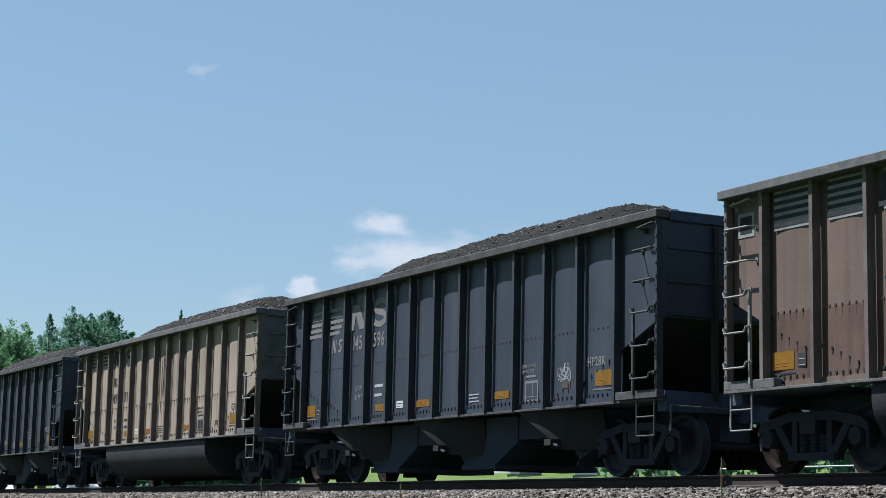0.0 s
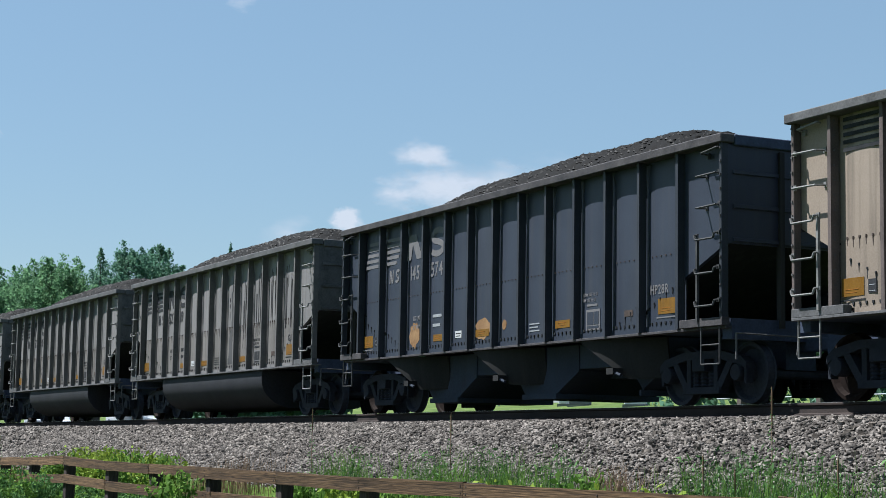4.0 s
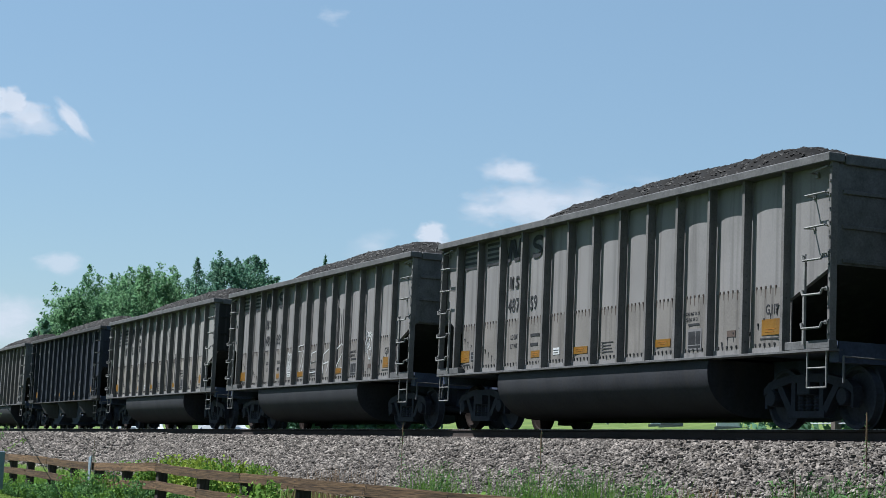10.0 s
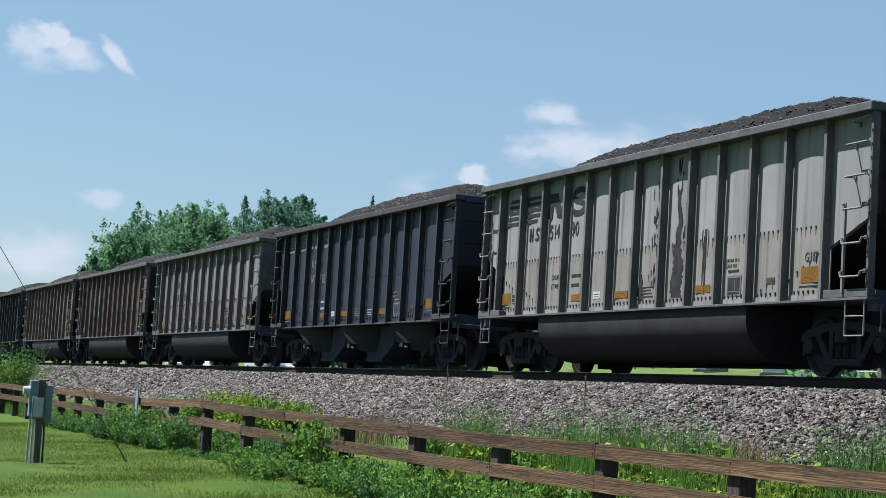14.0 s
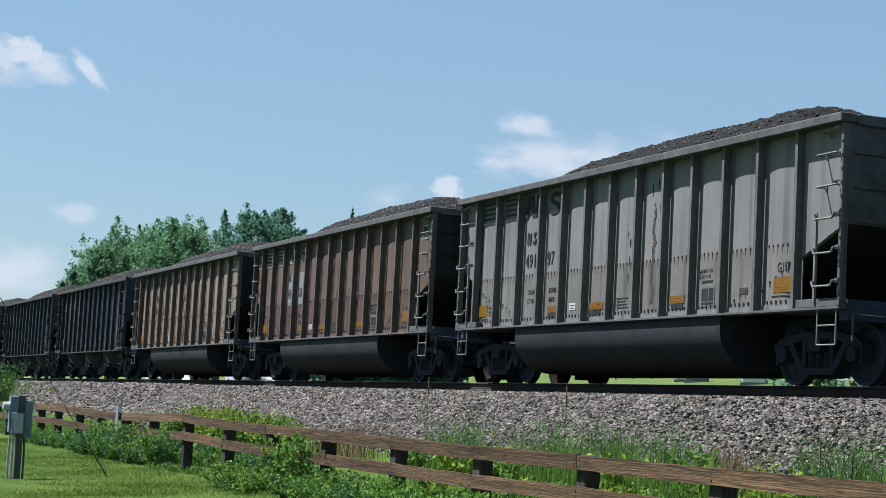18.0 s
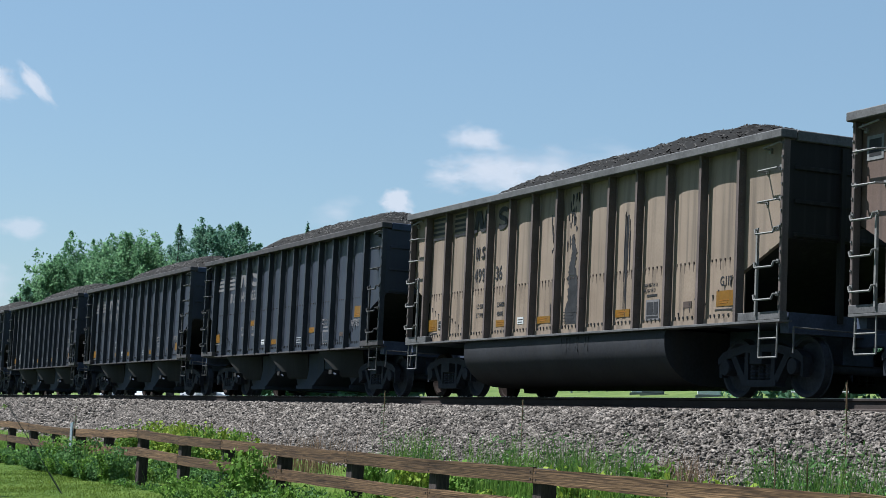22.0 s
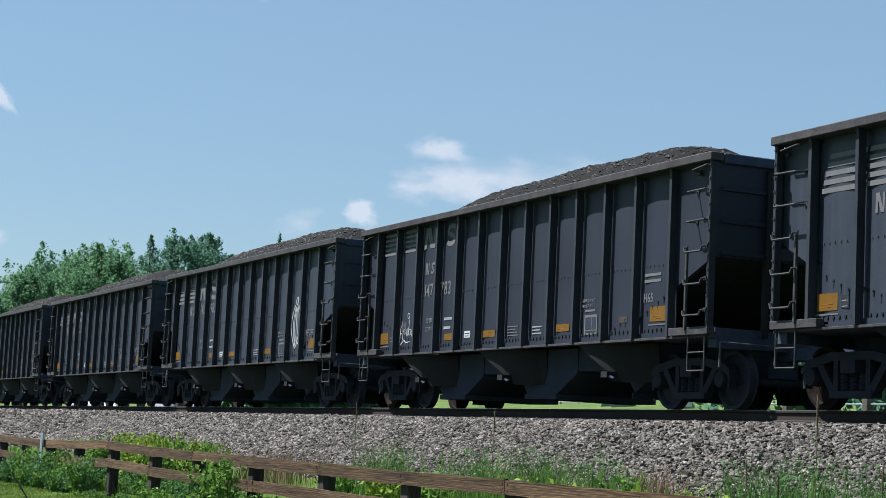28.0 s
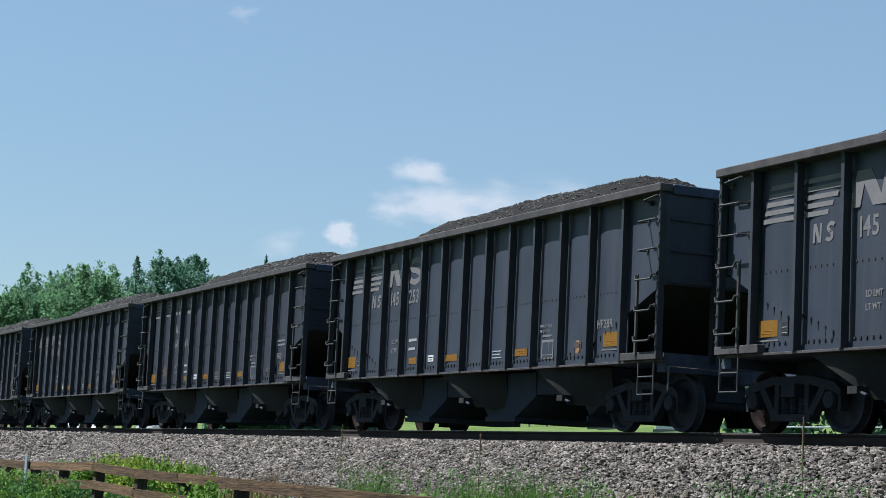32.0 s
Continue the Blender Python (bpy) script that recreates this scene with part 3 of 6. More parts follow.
def grab(bm, width, reach):
    """A hand hold: bar in front, bolted to the corner post at one end and to the plate at the other."""
    h = width / 2
    bar(bm, (-h, -0.055, 0), (h, -0.055, 0.006), 0.016)
    for q in (-1, 1):
        bar(bm, (q * h, -0.055, 0), (q * h, 0.02 if q > 0 else reach, 0.012), 0.015)
    box(bm, -h - 0.03, -h + 0.03, reach - 0.02, reach, -0.02, 0.05)
    box(bm, h - 0.02, h + 0.03, -0.01, 0.012, -0.02, 0.055)


def top_grab(bm):
    """The short hand hold under the rim."""
    bar(bm, (-0.22, -0.03, -0.03), (0.22, -0.05, 0.01), 0.014)
    bar(bm, (-0.22, -0.03, -0.03), (-0.22, 0.11, -0.05), 0.014)
    bar(bm, (0.22, -0.05, 0.01), (0.22, 0.02, 0.0), 0.014)
    box(bm, -0.25, -0.19, 0.08, 0.13, -0.10, -0.02)


def stirrup(bm):
    for x in (-0.23, 0.23):
        bar(bm, (x, 0, 0.02), (x, 0, -0.52), 0.014)
    for z in (-0.24, -0.52):
        bar(bm, (-0.23, 0, z), (0.23, 0, z), 0.014)


def rivets(bm, n, width, streak, slope=0.0, size=0.013):
    """Bolt heads in a row, each with the run of rust below it."""
    for i in range(n):
        x = -width / 2 + width * (i + 0.5) / n
        z = slope * x
        inn = 0.040 * abs(2 * x / 0.92) ** 2.6 * 0.8 if not slope else 0.0
        box(bm, x - size, x + size, -0.012 + inn, inn, z - size, z + size)
        if streak:
            h = streak * (0.65 + 0.5 * ((i * 7) % 5) / 5)
            prism(bm, [(x - 0.014, z - 0.01), (x + 0.014, z - 0.01), (x + 0.004, z - h), (x - 0.003, z - h)], "y", -0.005 + inn, inn)


def side_frame(bm):
    """Cast truck side: arched top, diagonal struts, spring seat, pedestal jaws."""
    prism(bm, [(-1.12, 0.50), (-1.12, 0.60), (-0.98, 0.70), (-0.45, 0.80), (0.45, 0.80), (0.98, 0.70), (1.12, 0.60), (1.12, 0.50), (0.98, 0.56), (0.42, 0.68), (-0.42, 0.68), (-0.98, 0.56)], "y", -0.08, 0.08)
    for s in (-1, 1):
        prism(bm, [(s * 0.80, 0.64), (s * 0.66, 0.66), (s * 0.32, 0.22), (s * 0.46, 0.20)], "y", -0.07, 0.07)
        prism(bm, [(s * 0.30, 0.70), (s * 0.40, 0.70), (s * 0.40, 0.24), (s * 0.30, 0.24)], "y", -0.07, 0.07)
        prism(bm, [(s * 1.12, 0.60), (s * 1.05, 0.62), (s * 1.04, 0.30), (s * 1.10, 0.30)], "y", -0.06, 0.06)
    box(bm, -0.46, 0.46, -0.09, 0.09, 0.16, 0.26)


def spring_set(bm):
    for x in (-0.2, 0.0, 0.2):
        k0 = len(bm.verts)
        lathe(bm, [(0.085 if k % 2 else 0.066, 0.26 + k * 0.026) for k in range(10)], "z", 10)
        bm.verts.ensure_lookup_table()
        for v in bm.verts[k0:]:
            v.co.x += x


def wheel(bm):
    lathe(bm, [(0.10, -0.10), (0.12, -0.09), (0.14, -0.03), (0.36, 0.0), (0.40, -0.065), (0.452, -0.062), (0.457, 0.05), (0.483, 0.062), (0.47, 0.075), (0.39, 0.07), (0.37, 0.04), (0.15, 0.02), (0.12, 0.08), (0.09, 0.08)], "y", 32)


def axle(bm):
    bar(bm, (0, -1.02, 0), (0, 1.02, 0), 0.075, 12)


def slanted(bm, y, x0, x1, z0, z1, lean, n):
    """Horizontal bars in a leaning block."""
    h = (z1 - z0) / (n * 2 - 1)
    for i in range(n):
        a = z0 + 2 * i * h
        u, w = lean * (a - z0), lean * (a + h - z0)
        prism(bm, [(x0 + u, a), (x1 + u, a), (x1 + w, a + h), (x0 + w, a + h)], "y", y - 0.004, y)


def block_n(bm, y, x0, x1, z0, z1):
    w, lean = (x1 - x0), 0.16 if x1 - x0 > 0.4 else 0.0
    def p(u, v):
        return (x0 + u * w + lean * v * (z1 - z0), z0 + v * (z1 - z0))
    prism(bm, [p(0.0, 0.0), p(0.24, 0.0), p(0.30, 1.0), p(0.06, 1.0)], "y", y - 0.004, y)
    prism(bm, [p(0.10, 1.0), p(0.42, 1.0), p(0.86, 0.0), p(0.56, 0.0)], "y", y - 0.0045, y)
    prism(bm, [p(0.72, 0.0), p(0.92, 0.0), p(0.98, 1.0), p(0.78, 1.0)], "y", y - 0.004, y)


def block_s(bm, y, x0, x1, z0, z1):
    cx, cz, w, h = (x0 + x1) / 2, (z0 + z1) / 2, (x1 - x0) / 2, (z1 - z0) / 2
    pts = []
    for i in range(15):
        a = radians(30 + 240 * i / 14)
        pts.append((cx + 0.05 + w * 0.62 * math.cos(a), cz + h * 0.42 + h * 0.40 * math.sin(a)))
    for i in range(1, 15):
        a = radians(90 - 240 * i / 14)
        pts.append((cx + w * 0.62 * math.cos(a), cz - h * 0.42 + h * 0.40 * math.sin(a)))
    ribbon(bm, pts, y, h * 0.42)


def digits(car, s, x, y, z, h, mat, name="digit"):
    """Stencilled figures, each a part of its own."""
    for c in s:
        me = text_mesh(c, h, mat)
        part(name, me, car, at=(x, y, z))
        x += max(v.co.x for v in me.vertices) + h * 0.10


CAR_NO = [0]


def freight_car(kind, paint, numbers, style, label, mark, sticker_code="", weights=None, marks_seed=0):
    i = CAR_NO[0]
    CAR_NO[0] += 1
    hopper = kind == "hopper"
    ys, rib_out = (1.43, 1.565) if hopper else (1.45, 1.588)
    rim = 1.64 if hopper else 1.68
    rib_mat = black_rib if hopper else (brown_rib if paint in (brown_paint, tan_paint, dusty_paint) else rust_rib)
    chord = dark_chord if hopper else chord_steel
    car = empty("hopper_car" if hopper else "coal_gondola", (FIRST - PITCH * i, 0, RAIL_Z), label=label, category="freight car", group="coal train")
    kd = kind
    # shell
    for s in (-1, 1):
        part("side_sheet", mesh(kd + "_side%d" % s, paint, lambda bm: side_sheet(bm, s * (ys - 0.05))), car)
        part("top_chord", mesh("chord%d%s" % (s, kd), chord, lambda bm: box(bm, -HALF - 0.04, HALF + 0.04, -rim if s < 0 else 1.40, -1.40 if s < 0 else rim, TOP - 0.13, TOP), bevel=0.012), car, "worn pale steel top rim")
        part("end_chord", mesh("end_chord%d" % s, hazed_sooty_steel if hopper else chord, lambda bm: box(bm, s * HALF - 0.05 if s > 0 else -HALF - 0.045, HALF + 0.045 if s > 0 else -HALF + 0.05, -1.39, 1.39, TOP - 0.16, TOP - 0.002), bevel=0.012), car)
        lo_, hi_ = sorted((s * 1.36, s * (ys + 0.012)))
        part("side_sill", mesh(kd + "sill%d" % s, paint, lambda bm: box(bm, -5.8, 5.76, lo_, hi_, SILL, SILL + 0.10)), car)
        fl_, fh_ = sorted((s * 1.36, s * (1.53 if hopper else 1.60)))
        part("sill_flange", mesh(kd + "flange%d" % s, chord, lambda bm: box(bm, -HALF, HALF, fl_, fh_, SILL - 0.03, SILL + 0.008), bevel=0.004), car, "worn steel bottom flange")
        for e in (-1, 1):
            el_, eh_ = sorted((s * 1.46, s * 1.60))
            xl_, xh_ = sorted((e * 5.86, e * HALF))
            part("end_sill", mesh(kd + "esill%d%d" % (s, e), chord, lambda bm: box(bm, xl_, xh_, el_, eh_, SILL + 0.009, SILL + 0.13), bevel=0.006), car)
        # added, unseen plate that keeps sunlight off the trucks
        dl_, dh_ = sorted((s * 5.0, s * (HALF - 0.02)))
        part("end_deck", mesh("end_deck%d" % s, hazed_sooty_steel, lambda bm: box(bm, dl_, dh_, -1.452, 1.452, SILL - 0.028, SILL - 0.004)), car)
        # gondola ends get a darker colour than their sides, for the shade between cars
        end_mat = paint if hopper else chord_steel if paint in (dusty_paint, grey_paint) else shade_end
        part("end_wall", mesh("%s_end%d%s" % (kd, s, end_mat.name), end_mat, lambda bm: box(bm, s * HALF - 0.03, s * HALF - 0.01, -1.49, 1.49, 2.30, TOP - 0.15)), car, "steel end plate")
        for z_ in (2.36, 2.85, 3.35):
            part("end_rib", mesh("end_rib%d%s" % (s, end_mat.name), end_mat, lambda bm: box(bm, -0.012, 0.018, -1.40, 1.40, -0.03, 0.03) if s > 0 else box(bm, -0.018, 0.012, -1.40, 1.40, -0.03, 0.03), bevel=0.006), car, at=(s * HALF, 0, z_))
        # slope sheets and end posts take the same shade-black
        part("slope_sheet", mesh("slope%d" % s, shade_end, lambda bm: slope_sheet(bm, s)), car)
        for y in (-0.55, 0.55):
            part("end_post", mesh("end_post", shade_end, lambda bm: box(bm, -0.05, 0.05, -0.04, 0.04, SILL, TOP - 0.2)), car, at=(s * (HALF - 0.0), y, 0))
        for y in (-1, 1):
            part("corner_post", mesh("corner_post", rib_mat, lambda bm: box(bm, -0.032, 0.032, -0.06, 0.06, SILL + 0.1, TOP - 0.1), bevel=0.008), car, at=(s * (HALF - 0.04), y * 1.535, 0))
        tagged(part("corner_bolting", mesh("corner_bolting", chord, lambda bm: [box(bm, -0.014, 0.014, -0.016, 0.0, z_ / 10 - 0.014, z_ / 10 + 0.014) for z_ in range(13, 38, 2)]), car, at=(s * (HALF - 0.035), -1.594, 0)), kind="stuff")
        part("end_beam", mesh("end_beam", hazed_sooty_steel, lambda bm: box(bm, -0.12, 0.10, -1.43, 1.43, SILL - 0.18, SILL + 0.12)), car, at=(s * (HALF - 0.1), 0, 0))
        part("coupler", mesh("coupler%d" % s, hazed_sooty_steel, lambda bm: (box(bm, min(s * 6.6, s * 7.55), max(s * 6.6, s * 7.55), -0.09, 0.09, 0.78, 0.98), box(bm, min(s * 7.5, s * 7.77), max(s * 7.5, s * 7.77), -0.16, 0.12, 0.70, 1.02)), bevel=0.02), car)
        part("uncoupling_lever", mesh("lever%d" % s, chord_steel, lambda bm: (bar(bm, (s * 7.02, -1.40, 1.0), (s * 7.1, -0.2, 0.98), 0.014), bar(bm, (s * 7.02, -1.40, 1.0), (s * 7.05, -1.42, 0.62), 0.016))), car)
    rib_me = mesh(kd + "_rib", rib_mat, lambda bm: rib_shape(bm, (rib_out - ys) / 2))
    for x in RIBS:
        for s in (-1, 1):
            part("rib", rib_me, car, at=(x, s * (ys + rib_out) / 2, 0), turn=0 if s < 0 else math.pi)
    if not hopper:
        rrow = mesh("rib_bolting", chord_steel, lambda bm: [box(bm, 0.034, 0.043, -0.012, 0.012, z_ / 10 - 0.012, z_ / 10 + 0.012) for z_ in range(13, 38, 2)])
        for x in RIBS:
            tagged(part("rib_bolting", rrow, car, at=(x, -(ys + rib_out) / 2 - 0.01, 0)), kind="stuff")
    part("centre_sill", mesh("centre_sill", hazed_sooty_steel, lambda bm: box(bm, -6.7, 6.7, -0.28, 0.28, 0.52, SILL)), car)
    # belly
    if hopper:
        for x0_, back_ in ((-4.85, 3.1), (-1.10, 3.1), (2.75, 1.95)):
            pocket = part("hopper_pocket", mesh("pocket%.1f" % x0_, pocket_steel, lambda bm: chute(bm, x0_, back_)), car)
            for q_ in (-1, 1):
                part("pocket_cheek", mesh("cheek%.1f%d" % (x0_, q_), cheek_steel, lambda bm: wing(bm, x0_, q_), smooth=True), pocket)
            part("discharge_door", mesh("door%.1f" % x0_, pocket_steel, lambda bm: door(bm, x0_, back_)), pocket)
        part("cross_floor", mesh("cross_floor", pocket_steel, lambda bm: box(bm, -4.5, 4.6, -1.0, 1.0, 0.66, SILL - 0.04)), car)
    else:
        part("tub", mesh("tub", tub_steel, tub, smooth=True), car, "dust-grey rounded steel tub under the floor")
    # load
    seed, rise = 2 + i % 4, 0.79
    heap = part("coal_load", mesh("load%d%s" % (seed, kd), coal, lambda bm: load(bm, seed, rise), smooth=True), car, "heaped black coal above the rim")
    tagged(part("loose_coal", mesh("lumps%d%s" % (seed, kd), coal_lump, lambda bm: lumps(bm, seed, rise)), heap), kind="stuff")
    # ladders at the four corners
    lad = ladder_steel if not hopper else dark_ladder
    stile = mesh("stile", lad, lambda bm: box(bm, -0.02, 0.02, -0.03, 0.01, SILL + 0.08, 2.42))
    rung_me = mesh("rung", lad, lambda bm: rung(bm, 0.50))
    grab_me = mesh("grab" + kd, lad, lambda bm: grab(bm, 0.50, 1.585 - ys - 0.01))
    grab_back = mesh("grab_back" + kd, lad, lambda bm: (grab(bm, 0.50, 1.585 - ys - 0.01), bmesh.ops.scale(bm, vec=(-1, 1, 1), verts=bm.verts)))
    top_me = mesh("top_grab", lad, top_grab)
    stir = mesh("stirrup", lad, stirrup)
    for s in (-1, 1):
        for e in (-1, 1):
            turn = 0 if s < 0 else math.pi
            cx = e * (HALF - 0.34)
            ladder = part("ladder", stile, car, "steel side ladder", (cx - e * 0.26, s * 1.60, 0), turn)
            for z in (1.40, 1.88, 2.38):
                part("rung", rung_me, ladder, at=(e * 0.26 if s < 0 else -e * 0.26, -0.01, z))
            for z in (2.86, 3.33):
                part("grab_iron", grab_me if e * s < 0 else grab_back, car, at=(cx, s * 1.585, z), turn=turn)
            if s < 0:
                part("top_grab", top_me, car, at=(cx + 0.05, s * 1.58, 3.70))
            part("stirrup", stir, car, at=(cx, s * 1.56, SILL - 0.02), turn=turn)
    # rivet lines on the side that faces the lawn
    fy = -ys - 0.0102
    seam = 2.28 if hopper else (2.22 if style == "A" else 2.11)
    edges = [-HALF + 0.05] + RIBS + [HALF - 0.05]
    rv = mesh(kd + "_rivets", stain, lambda bm: rivets(bm, 6, 0.78, 0.0 if hopper else 0.15, 0.0, 0.010 if hopper else 0.015))
    rv2 = mesh("foot_rivets", dark_mark, lambda bm: rivets(bm, 6, 0.78, 0.055, 0.0, 0.018))
    rv3 = mesh("slope_rivets", dark_mark, lambda bm: rivets(bm, 4, 0.66, 0.13, 0.42))
    rv4 = mesh("slope_rivets_back", dark_mark, lambda bm: rivets(bm, 4, 0.66, 0.13, -0.42))
    for k in range(1, len(edges) - 2):
        c = (edges[k] + edges[k + 1]) / 2
        tagged(part("rivet_line", rv, car, at=(c, fy, seam)), kind="stuff")
        tagged(part("rivet_line", rv2, car, at=(c, fy - 0.003, 1.245)), kind="stuff")
    for c, me_, z in ((5.2, rv3, 1.66), (4.2, rv3, 1.42), (-5.62, rv4, 1.72), (-4.6, rv4, 1.46)):
        tagged(part("rivet_line", me_, car, at=(c, fy, z)), kind="stuff")
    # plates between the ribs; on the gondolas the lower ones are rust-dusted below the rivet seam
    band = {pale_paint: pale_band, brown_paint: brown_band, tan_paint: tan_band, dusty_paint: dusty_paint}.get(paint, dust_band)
    for k in range(1, len(edges) - 2):
        w_ = edges[k + 1] - edges[k] - 0.06
        c = (edges[k] + edges[k + 1]) / 2
        part("side_panel", mesh("upper%.2f%s%s" % (w_, kd, style), paint, lambda bm: bay_panel(bm, w_, SILL + 0.09 if hopper else seam - 0.03, TOP - 0.125, 0.010, 3.3), smooth=True), car, at=(c, -ys, 0))
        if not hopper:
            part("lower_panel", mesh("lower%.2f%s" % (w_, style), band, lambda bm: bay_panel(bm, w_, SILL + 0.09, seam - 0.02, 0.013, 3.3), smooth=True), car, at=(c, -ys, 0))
    for e in (-1, 1):
        part("end_panel", mesh("end_panel%d" % e, paint, lambda bm: end_panel(bm, e)), car, at=(0, -ys, 0))
    # markings
    fy = fy if hopper else fy - 0.0032
    my = fy

    def plate(name, mat, x0, x1, z0, z1, lab=""):
        return part(name, mesh("%s %.2f %.2f %.2f" % (name, x1 - x0, z1 - z0, ys), mat, lambda bm: box(bm, -(x1 - x0) / 2, (x1 - x0) / 2, -0.005, 0.0, 0, z1 - z0)), car, lab, ((x0 + x1) / 2, my, z0))

    def words(s, x, z, h, mat=None):
        if h > 0.12:
            digits(car, s, x, my - 0.002, z, h, mat or mark, "letter")
        else:
            tagged(part("lettering", text_mesh(s, h, mat or mark), car, at=(x, my - 0.002, z)), kind="stuff")

    patch = paint is brown_paint
    logo_y = my - (0.006 if patch else 0.0)
    if patch:
        for a, b, c, d in ((-5.99, -5.22, 3.22, 3.76), (-4.88, -4.2, 3.22, 3.76), (-3.84, -3.2, 3.22, 3.74), (-2.86, -2.25, 3.22, 3.74), (-3.80, -3.22, 2.06, 2.95), (-2.86, -2.28, 2.06, 2.95)):
            plate("pale_patch", patch_grey, a, b, c, d)
        for x in (-6.62, 6.22):
            fr = plate("frame_mark", patch_grey, x - 0.16, x + 0.20, 3.22, 3.56)
            part("frame_centre", mesh("frame_centre", dark_mark, lambda bm: box(bm, -0.13, 0.13, -0.008, -0.0045, 0.05, 0.29)), fr)
    if style == "A":
        for a, b, lean, cut in ((-6.02, -5.20, 0.36, 0.0), (-5.02, -4.14, 0.10, 0.095)):
            for q in range(5):
                z_ = 2.98 + q * 0.118
                part("emblem_bar", mesh("barA%.2f%.2f%d" % (ys, a, q if cut else 0), mark, lambda bm: slanted(bm, 0, a, b - cut * (4 - q), 0, 0.070, 0.24, 1)), car, at=(lean * q * 0.118, logo_y, z_))
        part("emblem_block", mesh("blockA%.2f" % ys, mark, lambda bm: block_n(bm, logo_y, -4.03, -3.20, 3.00, 3.50)), car)
        part("emblem_curve", mesh("curveA%.2f" % ys, mark, lambda bm: block_s(bm, logo_y, -3.08, -2.24, 2.98, 3.54)), car)
        part("initial_block", mesh("iblockA%.2f" % ys, mark, lambda bm: block_n(bm, logo_y, -4.84, -4.64, 2.60, 2.87)), car)
        part("initial_curve", mesh("icurveA%.2f" % ys, mark, lambda bm: block_s(bm, logo_y, -4.60, -4.37, 2.60, 2.87)), car)
        digits(car, numbers[0], -3.88, my - 0.002, 2.60, 0.27, mark); digits(car, numbers[1], -2.92, my - 0.002, 2.60, 0.27, mark)
        zl = 1.78
    else:
        for a, b in ((-5.99, -5.24), (-4.9, -4.2)):
            for q in range(5):
                part("emblem_bar", mesh("barB%.2f%.2f" % (ys, a), dark_mark if patch else mark, lambda bm: slanted(bm, 0, a, b, 0, 0.053, 0.0, 1)), car, at=(0, logo_y, 3.26 + q * 0.102))
        part("emblem_block", mesh("blockB%.2f" % ys, dark_mark if patch else mark, lambda bm: block_n(bm, logo_y, -3.95, -3.36, 3.26, 3.70)), car)
        part("emblem_curve", mesh("curveB%.2f" % ys, dark_mark if patch else mark, lambda bm: block_s(bm, logo_y, -2.94, -2.36, 3.24, 3.68)), car)
        dm = dark_mark if patch else mark
        part("initial_block", mesh("iblockB%.2f" % ys, dm, lambda bm: block_n(bm, logo_y - 0.002, -3.80, -3.62, 2.72, 2.96)), car)
        part("initial_curve", mesh("icurveB%.2f" % ys, dm, lambda bm: block_s(bm, logo_y - 0.002, -3.58, -3.38, 2.72, 2.96)), car)
        for s_, x_ in ((numbers[0], -3.84), (numbers[1], -3.04 if len(numbers[1]) > 2 else -2.88)):
            digits(car, s_, x_, my - (0.009 if patch else 0.003), 2.26, 0.26, dm)
        zl = 1.72
    small = mark if hopper else dark_mark
    words("LD LMT", -3.68, zl, 0.09, small); words("LT WT", -3.68, zl - 0.18, 0.09, small)
    if weights:
        words(weights[0], -2.74, zl, 0.09, small); words(weights[1], -2.74, zl - 0.18, 0.09, small)
    else:
        plate("weight_bar", dim_mark if hopper else small, -2.80, -2.42, zl + 0.015, zl + 0.07); plate("weight_bar", dim_mark if hopper else small, -2.80, -2.48, zl - 0.165, zl - 0.11)
    sq = plate("inspection_box", white_mark, 2.93, 3.36, 1.24, 1.58, "white outlined inspection square")
    part("inspection_field", mesh("insp_field", dark_mark if not hopper else black_paint, lambda bm: (box(bm, -0.18, 0.02, -0.008, -0.0045, 0.09, 0.30), box(bm, 0.04, 0.18, -0.008, -0.0045, 0.09, 0.30), box(bm, -0.18, 0.18, -0.008, -0.0045, 0.035, 0.07))), sq)
    words("EXW 10-7  H 13", 2.84, 1.80, 0.055, small)
    words("IW 10-7  H 13", 2.84, 1.71, 0.055, small)
    plate("data_bar", small, 2.95, 3.28, 1.635, 1.67)
    st = mesh("sticker_bars", sticker_ink, lambda bm: (box(bm, -0.15, 0.08, -0.008, -0.0045, 0.045, 0.055), box(bm, -0.15, 0.12, -0.008, -0.0045, 0.085, 0.095)))
    high = marks_seed == 13
    spots = ((-6.02, -5.66, 1.50, 1.74), (-2.84, -2.41, 1.89, 2.03), (-1.0, -0.48, 1.33, 1.46), (1.92, 2.40, 1.55, 1.68), (5.02, 5.46, 1.82, 2.08))
    for x0, x1, z0, z1 in spots if high else ((-6.05, -5.60, 1.34, 1.58), (-2.76, -2.33, 1.33, 1.46), (-1.0, -0.48, 1.33, 1.46), (1.92, 2.40, 1.33, 1.46)) + ((5.06, 5.54, 1.38, 1.62),):
        part("sticker_print", st, plate("orange_sticker", orange, x0, x1, z0, z1, "faded orange notice plate"))
        if x0 > 4.5 or x1 < -5.5:
            plate("stencil_bar", small, x0 - 0.04, x1 + 0.02, z0 - 0.062, z0 - 0.042)
    if marks_seed == 10:
        for x0 in (-2.74, -0.94, 1.98):
            plate("dark_patch", dark_mark, x0, x0 + 0.38, 1.225, 1.325, "dark rectangular patch under a notice")
    if marks_seed in (15, 18):
        for k in range(2):
            plate("stencil_bar", small, 4.86, 5.36, 2.02 + 0.10 * k, 2.065 + 0.10 * k)
    tag = plate("tag_plate", dark_mark, -5.52, -5.36, 1.36, 1.54, "small dark framed tag")
